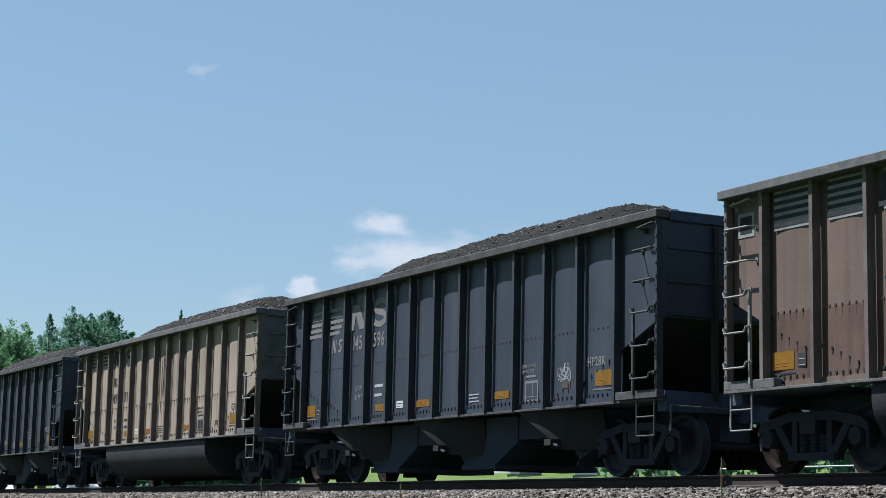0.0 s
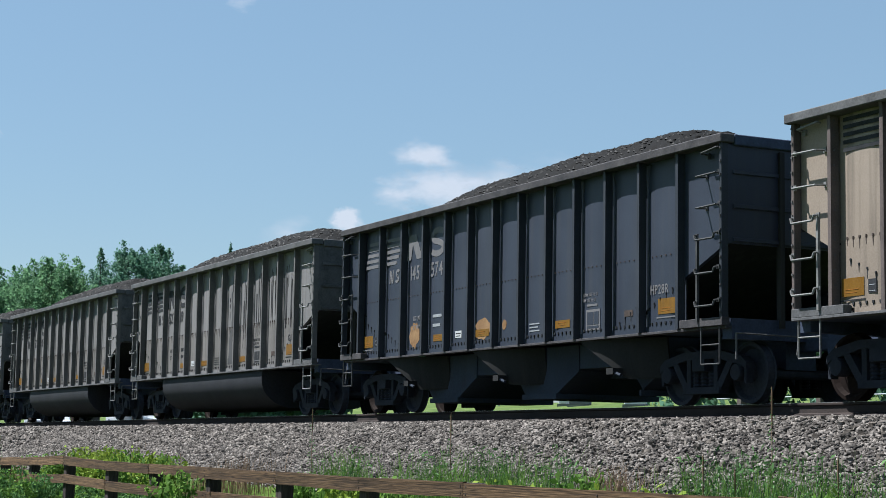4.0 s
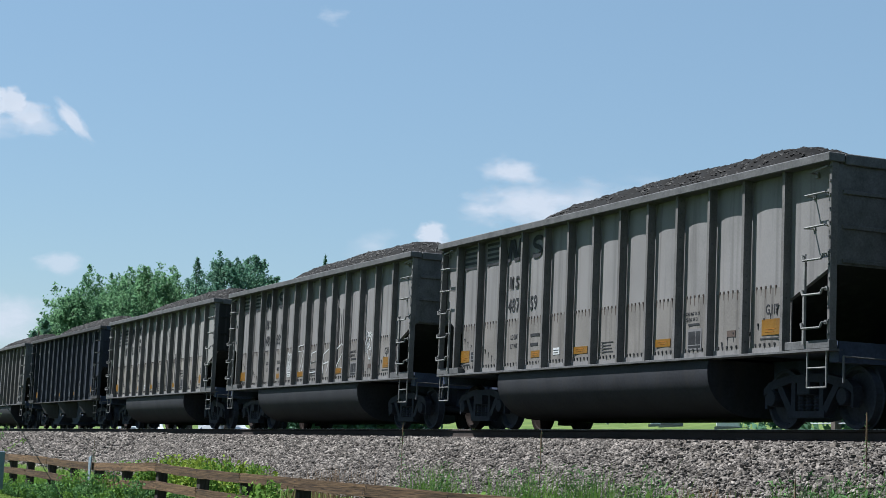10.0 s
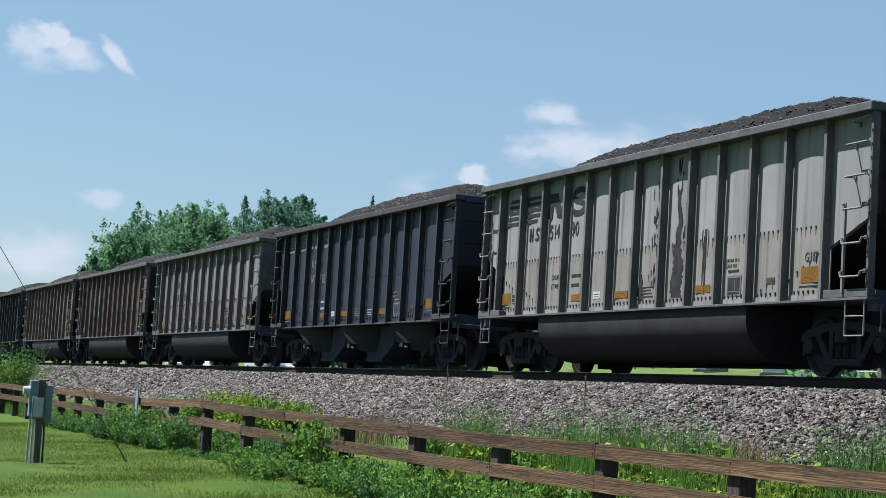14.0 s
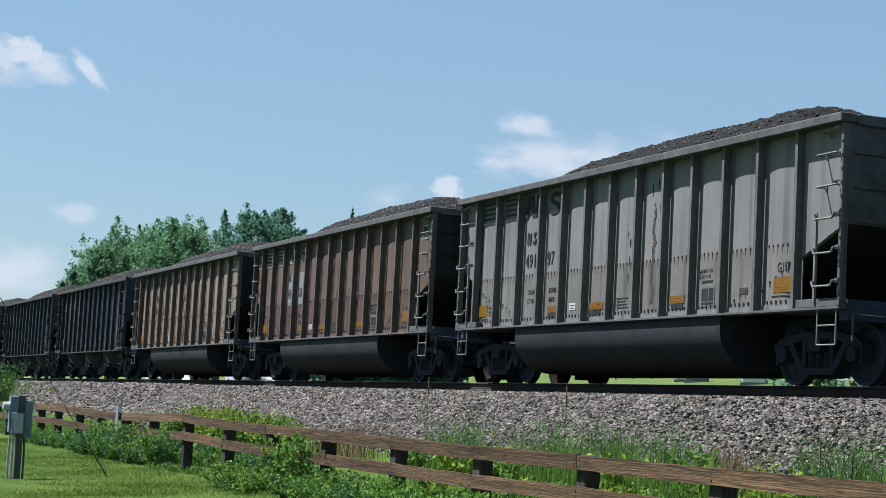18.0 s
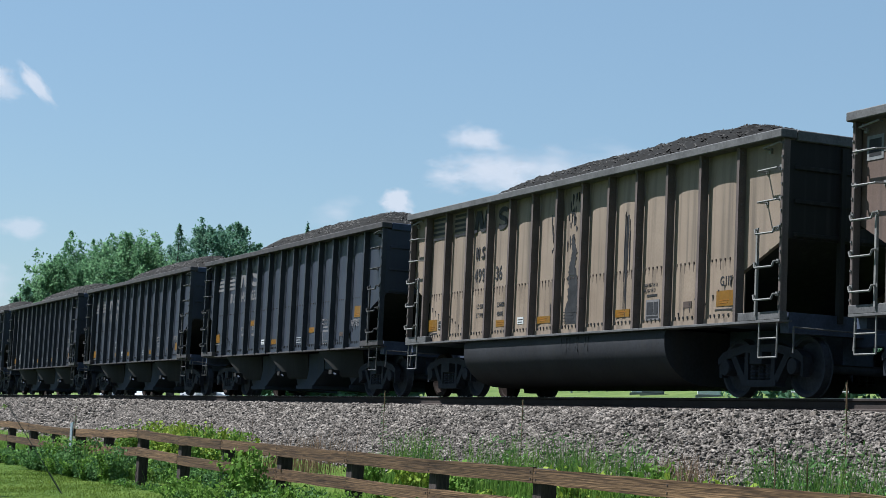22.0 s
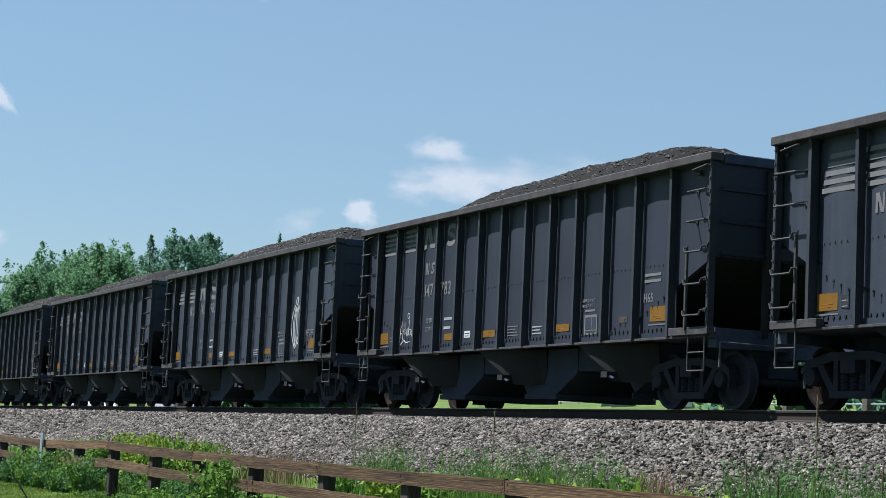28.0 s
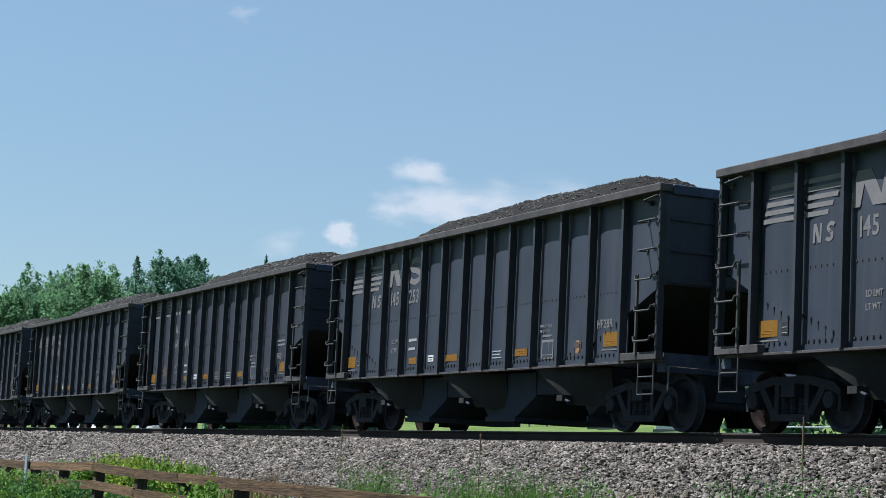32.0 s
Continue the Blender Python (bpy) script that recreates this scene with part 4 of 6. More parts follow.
    part("tag_field", mesh("tag_field", dim_mark, lambda bm: (box(bm, -0.06, 0.06, -0.008, -0.0052, 0.10, 0.11), box(bm, -0.06, 0.06, -0.008, -0.0052, 0.02, 0.03))), tag)
    wl = plate("white_label", patch_mark, -1.83, -1.57, 1.35, 1.48)
    part("label_print", mesh("label_print", dark_mark, lambda bm: (box(bm, -0.10, 0.08, -0.008, -0.0052, 0.03, 0.042), box(bm, -0.10, 0.10, -0.008, -0.0052, 0.075, 0.09))), wl)
    for k in range(0 if hopper and style == "A" else 4):
        plate("stencil_bar", small, 0.02, 0.46 - 0.04 * (k % 3), 1.32 + 0.055 * k, 1.336 + 0.055 * k)
    if hopper:
        for k in range(3):
            plate("stencil_bar", dim_mark, 1.02, 1.38 - 0.05 * (k % 2), 1.32 + 0.06 * k, 1.342 + 0.06 * k)
    plate("bracket", stain, 4.10, 4.34, 1.40, 1.50)
    if sticker_code:
        words(sticker_code, 4.84 if hopper else 5.15, 1.62 if high else 1.70, 0.14, small)
    # trucks
    wheels = []
    for e in (-1, 1):
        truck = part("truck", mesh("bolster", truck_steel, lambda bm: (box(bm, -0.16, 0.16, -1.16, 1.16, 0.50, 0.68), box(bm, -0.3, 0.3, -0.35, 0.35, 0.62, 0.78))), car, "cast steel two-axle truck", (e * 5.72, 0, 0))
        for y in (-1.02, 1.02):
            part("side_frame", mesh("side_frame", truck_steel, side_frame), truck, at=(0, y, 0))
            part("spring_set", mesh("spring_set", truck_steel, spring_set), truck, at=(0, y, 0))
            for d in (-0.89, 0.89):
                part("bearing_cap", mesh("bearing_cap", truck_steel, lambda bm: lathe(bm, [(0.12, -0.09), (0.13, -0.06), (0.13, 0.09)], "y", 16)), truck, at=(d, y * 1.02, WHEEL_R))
        for d in (-0.89, 0.89):
            def pair(bm):
                for s in (-1, 1):
                    k0 = len(bm.verts)
                    wheel(bm)
                    bm.verts.ensure_lookup_table()
                    for v in bm.verts[k0:]:
                        v.co.y = s * (0.80 - v.co.y)
                axle(bm)
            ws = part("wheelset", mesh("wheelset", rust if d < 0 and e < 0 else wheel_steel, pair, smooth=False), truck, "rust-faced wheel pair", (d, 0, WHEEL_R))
            wheels.append(ws)
    CARS.append((car, wheels))
    return car, my, ys


CARS = []
L_BLACK = "black steel hopper car with ribbed sides, heaped with coal"
L_GREY = "weathered grey steel coal gondola with rusty ribs, heaped with coal"
L_PALE = "pale grey coal gondola with black oil streaks, heaped with coal"
L_TAN = "dusty tan steel coal gondola with brown ribs, heaped with coal"
L_BROWN = "faded brown steel coal gondola with white number patches, heaped with coal"
L_DARK = "brown-black steel hopper car with ribbed sides, heaped with coal"
TRAIN = [
    ("gondola", brown_paint, ("466", "12"), "B", L_BROWN, dark_mark, ""),
    ("hopper", black_paint, ("145", "596"), "A", L_BLACK, white_mark, "HP28R"),
    ("gondola", dusty_paint, ("497", "71"), "B", L_TAN, dark_mark, "G117"),
    ("hopper", black_paint, ("145", "574"), "A", L_BLACK, white_mark, "HP28R"),
    ("gondola", grey_paint, ("527", "19"), "A", L_GREY, dark_mark, "G117", ("236900", "49100")),
    ("gondola", grey_paint, ("520", "83"), "A", L_GREY, dark_mark, "G117", ("234800", "49200")),
    ("gondola", grey_paint, ("487", "59"), "B", L_GREY, dark_mark, "G117"),
    ("gondola", grey_paint, ("487", "93"), "B", "weathered grey coal gondola with white scrawled paint, heaped with coal", dark_mark, "G117", ("237500", "48500")),
    ("gondola", pale_paint, ("514", "90"), "A", L_PALE, dark_mark, "G117"),
    ("hopper", brown_black_paint, ("147", "798"), "B", L_DARK, white_mark, ""),
    ("gondola", grey_paint, ("491", "97"), "B", L_GREY, dark_mark, "G117", ("237600", "48400")),
    ("gondola", brown_paint, ("466", "08"), "B", L_BROWN, dark_mark, ""),
    ("gondola", tan_paint, ("499", "36"), "B", "tan coal gondola with black oil spills, heaped with coal", dark_mark, "G117", ("236400", "49600")),
    ("hopper", black_paint, ("145", "853"), "A", L_BLACK, white_mark, "HP28R", ("228500", "57500")),
    ("hopper", black_paint, ("145", "935"), "A", L_BLACK, white_mark, "HP28R"),
    ("hopper", brown_black_paint, ("147", "783"), "B", L_DARK, white_mark, "H65"),
    ("hopper", black_paint, ("145", "983"), "A", L_BLACK, white_mark, "HP29R"),
    ("hopper", black_paint, ("145", "253"), "A", L_BLACK, white_mark, "HP28R"),
    ("hopper", brown_black_paint, ("147", "41"), "B", L_DARK, white_mark, "H65"),
    ("hopper", black_paint, ("145", "60"), "A", L_BLACK, white_mark, "HP28R"),
    ("hopper", black_paint, ("145", "32"), "A", L_BLACK, white_mark, "HP28R"),
    ("hopper", black_paint, ("145", "18"), "A", L_BLACK, white_mark, "HP28R"),
    ("hopper", black_paint, ("145", "27"), "A", L_BLACK, white_mark, "HP28R"),
]
for n_, spec in enumerate(TRAIN):
    freight_car(*spec, marks_seed=n_)

# ---- paint scrawls and oil spills on single cars ----
FACE = {"hopper": 1.4402, "gondola": 1.4634}


def scrawl(n, x0, x1, z0, z1, seed, mat=None, width=0.022):
    car, _ = CARS[n]
    r = random.Random(seed)

    def build(bm):
        for k in range(4):
            cx, cz = x0 + (x1 - x0) * r.uniform(0.4, 0.6), z0 + (z1 - z0) * r.uniform(0.4, 0.6)
            a0, rx, rz = r.uniform(0, 6), (x1 - x0) * r.uniform(0.2, 0.40), (z1 - z0) * r.uniform(0.2, 0.40)
            w = r.uniform(1.5, 3.2)
            ribbon(bm, [(min(x1, max(x0, cx + rx * math.cos(a0 + u * 0.45))), min(z1, max(z0, cz + rz * math.sin(a0 + u * 0.45 * w)))) for u in range(13)], -FACE[TRAIN[n][0]], width)
    part("scrawl", mesh("scrawl%d%d" % (n, seed), mat or patch_mark, build), car, "scrawled spray paint")


def strokes(n, lines, width=0.022, first=0):
    """Spray-paint outlines through given points."""
    car, _ = CARS[n]
    for k, pts in enumerate(lines):
        part("scrawl", mesh("stroke%d_%d" % (n, k + first), patch_mark, lambda bm: ribbon(bm, pts, -FACE[TRAIN[n][0]], width)), car, "scrawled spray paint")


def spill(n, x, z0, z1, seed, width=0.5):
    """Run-down spills: narrow ragged tongues."""
    car, _ = CARS[n]
    face = FACE[TRAIN[n][0]]
    r = random.Random(seed)

    for k in range(9):
        cx = x + r.uniform(-width / 2, width / 2)
        top = z1 - r.uniform(0.0, 0.35) * (z1 - z0)
        foot = max(z0, top - r.uniform(0.3, 1.0) * (z1 - z0))
        w = r.uniform(0.005, 0.014) * (2.0 if k % 4 == 0 else 1.0)
        sway = [cx + 0.004 * math.sin(q * 0.9 + k) for q in range(9)]
        wide = [w * (1.0 - 0.8 * (q / 8) ** 2) * r.uniform(0.5, 1.15) for q in range(9)]
        left = [(sway[q] - wide[q], top - (top - foot) * q / 8) for q in range(9)]
        right = [(sway[q] + wide[q], top - (top - foot) * q / 8) for q in range(9)]
        part("oil_spill", mesh("spill%d_%d_%d" % (n, seed, k), oil_film if n in (2, 4, 7) else dark_mark, lambda bm: prism(bm, left + right[::-1], "y", -face - 0.0030 - 0.0004 * k, -face + 0.03)), car, "black oil run")


scrawl(7, -1.95, -1.3, 1.35, 2.05, 5); strokes(7, (((-1.02, 1.98), (-1.0, 2.12), (-0.42, 2.16), (-0.40, 2.02), (-0.68, 1.42), (-0.84, 1.42), (-0.58, 2.0), (-1.02, 1.98)),))
strokes(7, (((0.50, 1.95), (0.06, 1.90), (0.02, 1.66), (0.45, 1.69), (0.02, 1.66), (-0.02, 1.41), (0.50, 1.43)),
            ((0.95, 1.36), (0.97, 1.84), (1.48, 2.0), (1.55, 1.4)), ((0.97, 1.6), (1.5, 1.66)), ((1.22, 1.38), (1.36, 1.60), (1.50, 1.40)),
            ((1.90, 1.93), (2.28, 2.06), (2.46, 1.92), (1.95, 1.52), (2.0, 1.41), (2.52, 1.50))), 0.028, 10)
scrawl(7, 3.8, 4.45, 1.5, 2.5, 6)
for q_, pts_ in enumerate((((-4.98, 1.36), (-4.94, 1.66), (-4.86, 1.80), (-4.82, 1.56), (-4.84, 1.40)), ((-4.95, 1.52), (-4.78, 1.60)), ((-4.74, 1.78), (-4.72, 1.50), (-4.66, 1.62), (-4.62, 1.48)),
                            ((-4.58, 1.64), (-4.57, 1.48)), ((-4.52, 1.82), (-4.54, 1.50), (-4.44, 1.50), (-4.42, 1.62), (-4.52, 1.62)), ((-4.40, 1.56), (-4.30, 1.62), (-4.34, 1.68), (-4.40, 1.56), (-4.36, 1.46), (-4.28, 1.50)),
                            ((-4.94, 1.30), (-4.76, 1.40), (-4.66, 1.34), (-4.46, 1.36)), [(-4.56 + 0.05 * math.cos(k), 1.90 + 0.06 * math.sin(k)) for k in range(8)])):
    part("scrawl", mesh("tag%d" % q_, patch_mark, lambda bm: ribbon(bm, pts_, -1.4402, 0.020)), CARS[15][0], "scrawled spray paint")
# leaf-shaped scrawl: nested pointed arcs under a small ring
for q_, (foot_, top_, bulge) in enumerate(((0.0, -0.10, -0.27), (0.04, 0.10, 0.27), (0.02, -0.04, -0.17), (0.04, 0.06, 0.17), (-0.02, -0.02, -0.08), (0.06, 0.03, 0.09), (0.02, 0.0, 0.02))):
    drop_ = 0.10 * (q_ // 2)
    arc_ = [(4.12 + foot_ + (top_ - foot_) * k / 14 + bulge * math.sin(math.pi * k / 14) ** 0.8, 1.40 + drop_ * 0.6 + (1.08 - drop_) * k / 14) for k in range(15)]
    part("scrawl", mesh("leaf_arc%d" % q_, patch_mark, lambda bm: ribbon(bm, arc_, -1.4402 - 0.0006 * q_, 0.030 - 0.002 * (q_ // 2))), CARS[16][0], "scrawled spray paint")
ring_ = [(4.13 + 0.06 * math.cos(k * math.tau / 10), 2.58 + 0.09 * math.sin(k * math.tau / 10)) for k in range(11)]
part("scrawl", mesh("leaf_ring", patch_mark, lambda bm: ribbon(bm, ring_, -1.4402, 0.034)), CARS[16][0], "scrawled spray paint")
scrawl(1, 3.9, 4.4, 1.40, 1.9, 9, dim_mark, 0.014)
for n_, spots in ((4, ((2.2, 1.3, 3.4, 0.5), (3.2, 1.9, 3.5, 0.5), (4.2, 2.2, 3.5, 0.5), (5.15, 2.0, 3.5, 0.5))), (8, ((2.2, 1.3, 2.4, 0.3),)), (12, ((2.25, 1.3, 3.2, 0.3),)), (2, ((0.3, 1.3, 3.4, 0.3),)), (7, ((2.1, 1.3, 3.0, 0.5),))):
    for k_, (x_, a_, b_, w_) in enumerate(spots):
        spill(n_, x_, a_, b_, n_ * 10 + k_, w_)



def mantle(n, x, z1, z0, w1, w0, seed):
    """A broad dark run that spreads on its way down, with ragged sides."""
    car, _ = CARS[n]
    face = FACE[TRAIN[n][0]]
    r = random.Random(seed)
    left, right = [], []
    for k in range(27):
        f = k / 26
        w = (w1 + (w0 - w1) * f ** 0.8) * r.uniform(0.72, 1.08) / 2
        c = x + 0.03 * math.sin(f * 9 + seed) + 0.02 * r.uniform(-1, 1)
        left.append((c - w, z1 + (z0 - z1) * f)); right.append((c + w, z1 + (z0 - z1) * f))
    part("oil_spill", mesh("mantle%d_%d" % (n, seed), stain if n in (10, 11) else oil_film if n == 4 else dark_mark, lambda bm: prism(bm, left + right[::-1], "y", -face - 0.0022, -face + 0.03)), car, "broad black oil stain")


def spots(n, x, z1, z0, spread, count, seed):
    """Drips that have dried in drops, scattered down a plate."""
    car, _ = CARS[n]
    face = FACE[TRAIN[n][0]]
    r = random.Random(seed)

    def build(bm):
        for _ in range(count):
            cx, cz, h, w = x + r.gauss(0, spread), r.uniform(z0, z1), r.uniform(0.03, 0.13), r.uniform(0.010, 0.026)
            prism(bm, [(cx - w, cz + h * 0.6), (cx, cz + h), (cx + w, cz + h * 0.5), (cx + w * 0.6, cz - h * 0.6), (cx, cz - h), (cx - w * 0.7, cz - h * 0.4)], "y", -face - 0.0018, -face + 0.03)
    tagged(part("oil_spatter", mesh("spots%d_%d" % (n, seed), dark_mark, build), car, "dried black oil drops"), kind="stuff")


for n_, x_, z1_, z0_, w1_, w0_, sd_ in ((4, 1.30, 3.55, 2.20, 0.05, 0.12, 1), (4, 1.25, 2.15, 1.30, 0.14, 0.44, 2), (8, 1.28, 3.1, 2.2, 0.06, 0.20, 3), (8, 1.27, 2.2, 1.28, 0.28, 0.42, 4), (8, -0.02, 1.75, 1.28, 0.03, 0.22, 5),
                                         (11, 0.42, 3.5, 2.31, 0.04, 0.30, 6), (11, 0.35, 2.3, 1.28, 0.30, 0.46, 7), (11, 1.2, 2.3, 1.30, 0.05, 0.12, 8), (11, 1.42, 2.0, 1.30, 0.04, 0.10, 9), (12, 0.32, 2.9, 2.16, 0.06, 0.30, 10), (12, 0.34, 2.15, 1.28, 0.36, 0.52, 11), (10, 1.30, 3.1, 2.35, 0.02, 0.10, 12), (10, 1.28, 2.3, 1.35, 0.05, 0.12, 13)):
    mantle(n_, x_, z1_, z0_, w1_, w0_, sd_)
for n_, x_, z1_, z0_, k_ in ((8, 0.45, 3.3, 1.5, 30), (8, 1.28, 3.6, 2.3, 26), (12, -0.4, 3.4, 1.5, 26), (12, 0.3, 3.6, 2.4, 22), (4, 1.15, 3.1, 1.9, 10), (4, 0.5, 2.6, 1.7, 8), (7, -2.4, 3.2, 2.2, 10), (10, 1.30, 3.5, 2.0, 7), (10, 0.35, 3.0, 1.6, 4)):
    spots(n_, x_, z1_, z0_, 0.09, k_, int(n_ * 10 + x_ * 7))
rust_bloom = material("rust_bloom", (0.1312, 0.0748, 0.0360), (0.2230, 0.1408, 0.0720), 0.85, fine=30, coarse=4.0, bump=0.1)


def bloom(n, x, z, w, h, seed, mat=None):
    """A ragged patch of rust or bare primer on a side panel."""
    car, _ = CARS[n]
    y = -FACE[TRAIN[n][0]]
    r = random.Random(seed)
    pts = []
    for k in range(18):
        q = math.tau * k / 18
        f = r.uniform(0.72, 1.0)
        pts.append((x + w / 2 * f * math.cos(q), z + h / 2 * f * math.sin(q)))
    part("rust_patch", mesh("bloom%d_%d" % (n, seed), mat or rust_bloom, lambda bm: prism(bm, pts, "y", y - 0.0014, y + 0.02)), car, "orange-brown patch of bare rust")


for n_, x_, z_, w_, h_ in ((3, -3.62, 1.50, 0.50, 0.56), (3, -0.72, 1.46, 0.66, 0.44), (3, 0.10, 1.50, 0.20, 0.20), (17, 4.2, 1.42, 0.24, 0.26), (18, -4.7, 1.6, 0.5, 0.5)):
    bloom(n_, x_, z_, w_, h_, int(x_ * 10) + 60, stain if n_ == 18 else None)

# oil that has run down the tub of the tan car
for k_ in range(7):
    x_, h_ = 0.1 + 0.17 * k_ + 0.05 * math.sin(k_ * 2.7), 0.16 + 0.10 * math.sin(k_ * 1.9) ** 2
    part("oil_spill", mesh("tub_run%d" % k_, dark_mark, lambda bm: prism(bm, [(x_ - 0.022, 1.02), (x_ + 0.022, 1.02), (x_ + 0.008, 1.02 - h_), (x_ - 0.008, 1.02 - h_)], "y", -1.536, -1.45)), CARS[12][0], "black oil run")

# ---- rail fence along the bank ----
FENCE_Y, POST0, BAY = -8.7, -12.64, 2.43
fence = empty("rail_fence", (0, FENCE_Y, 0), label="two-rail fence of weathered brown boards on dark posts", category="fence")
# posts from the right end on: place along the fence, height of the top rail's upper edge
POSTS = [(POST0 + BAY * k, 1.283 + 0.012 * math.sin(k * 2.3)) for k in range(10, -1, -1)]
POSTS += [(-15.07, 1.290), (-17.53, 1.278), (-20.0, 1.295), (-22.6, 1.300), (-25.1, 1.318), (-27.4, 1.327), (-30.0, 1.372), (-32.5, 1.316), (-34.8, 1.288), (-37.1, 1.286), (-39.5, 1.318), (-42.0, 1.335), (-44.3, 1.325)]
POSTS += [(-44.3 - BAY * k, 1.320 + 0.012 * math.sin(k * 2.1)) for k in range(1, 14)]
post_me = [mesh("fence_post%d" % k, post_wood, lambda bm: box(bm, -0.10, 0.10, -0.08, 0.08, -0.93, 0.0 + 0.01 * k), bevel=0.012) for k in range(3)]
rf = random.Random(9)


def board(bm, line, k):
    """A sawn board with a slightly wavy edge, from post to post."""
    r = random.Random(k)
    n = 14
    top, low = [], []
    for i in range(n + 1):
        x = line[0][0] + (line[-1][0] - line[0][0]) * i / n
        z = np.interp(-x, [-p[0] for p in line], [p[1] for p in line])
        top.append((x, z + r.uniform(-0.005, 0.005)))
        low.append((x, z - 0.146 + r.uniform(-0.006, 0.006)))
    prism(bm, low + top[::-1], "y", -0.021, 0.021)


for j, (x, top_z) in enumerate(POSTS):
    p = part("post", post_me[j % 3], fence, at=(x, 0.105 + rf.uniform(-0.01, 0.01), top_z - 0.03))
    p.rotation_euler = (rf.uniform(-0.015, 0.015), rf.uniform(-0.02, 0.02), 0)
for rail_, drop in ((0, 0.0), (1, 0.312)):
    for j in range(1 - rail_, len(POSTS) - 2, 2):
        (xa, za), (xm, zm), (xb, zb) = POSTS[j:j + 3]
        line = [(xa - xm - 0.006, za - zm), (0.0, 0.0), (xb - xm + 0.006, zb - zm)]
        b = part("rail_board", mesh("fence_board%d_%d" % (rail_, j), board_wood, lambda bm: board(bm, line, j * 2 + rail_)), fence, at=(xm, rf.uniform(-0.003, 0.003), zm - drop + rf.uniform(-0.008, 0.008)))
        b.rotation_euler = (rf.uniform(-0.03, 0.03), 0, 0)
        for q, z_ in ((line[0][0] - 0.05, line[0][1]), (0.0, 0.0), (line[2][0] + 0.05, line[2][1])):
            for below in (0.040, 0.107):
                part("nail", mesh("nail", stain, lambda bm: box(bm, -0.008, 0.008, -0.026, -0.02, -0.008, 0.008)), b, at=(q, 0, z_ - below))

marker = empty("marker_sign", (-34.9, FENCE_Y - 0.06, 0.42), label="small white warning marker on a thin stake", category="sign")
part("stake", mesh("stake", conduit_grey, lambda bm: box(bm, -0.03, 0.03, -0.012, 0.012, -0.05, 1.0)), marker)
plate_ = part("plate", mesh("marker_plate", box_grey, lambda bm: box(bm, -0.10, 0.10, -0.022, -0.013, 0.50, 0.98), bevel=0.003), marker)
for k in range(5):
    part("print_bar", mesh("print_bar%d" % k, dim_mark, lambda bm: box(bm, -0.07, 0.07 - 0.02 * (k % 2), -0.025, -0.0222, 0.56 + 0.075 * k, 0.585 + 0.075 * k)), plate_)

# ---- electric meter pedestal on the lawn ----
MX, MY = -27.9, -11.86
MZ = ground_z(MY)
meter = empty("meter_pedestal", (MX, MY, MZ), label="grey electric meter boxes on a dark wooden post", category="utility meter")
part("post", mesh("meter_post", meter_wood, lambda bm: box(bm, -0.06, 0.06, -0.01, 0.09, -0.1, 1.30), bevel=0.008), meter)
mb = part("meter_box", mesh("meter_box", box_grey, lambda bm: box(bm, -0.06, 0.10, -0.14, -0.013, 0.72, 1.28), bevel=0.010), meter, "blue-grey enamelled meter box")
part("meter_dial", mesh("meter_dial", conduit_grey, lambda bm: lathe(bm, [(0.06, -0.24), (0.066, -0.17), (0.075, -0.141)], "y", 18)), mb, at=(0.02, 0, 1.12))
pb_ = part("panel_box", mesh("panel_box", box_grey, lambda bm: box(bm, 0.102, 0.18, -0.11, 0.075, 0.70, 1.03), bevel=0.008), meter, "small grey breaker box with a cover")
part("cover", mesh("cover", conduit_grey, lambda bm: box(bm, 0.1803, 0.188, -0.09, 0.055, 0.72, 1.01), bevel=0.003), pb_)
part("side_box", mesh("side_box", box_grey, lambda bm: box(bm, -0.05, 0.08, 0.093, 0.21, 0.64, 1.22), bevel=0.008), meter)
for k, (px, py, pz) in enumerate(((0.0, -0.105, 0.74), (0.06, -0.06, 0.72), (0.02, 0.13, 0.64))):
    part("conduit", mesh("conduit%d" % k, conduit_grey if k != 2 else hazed_sooty_steel, lambda bm: (bar(bm, (px, py, -0.08), (px, py, 0.4), 0.016, 8), bar(bm, (px, py, 0.4), (px, py * 0.9, pz), 0.016, 8))), meter)

# ---- guy wire ----
guy = empty("guy_wire", (-27.9, -10.4, 0.33), label="taut steel guy wire anchored in the lawn", category="wire")
part("strand", mesh("strand", wire_steel, lambda bm: bar(bm, (0, 0, 0), (-0.75, -5.80, 8.6), 0.006, 6)), guy)
part("anchor_guard", mesh("anchor_guard", wire_steel, lambda bm: (bar(bm, (0.0, 0.0, 0.0), (-0.028, -0.217, 0.322), 0.012, 8), bar(bm, (0.01, 0.08, -0.12), (0.0, 0.0, 0.0), 0.012, 8))), guy)

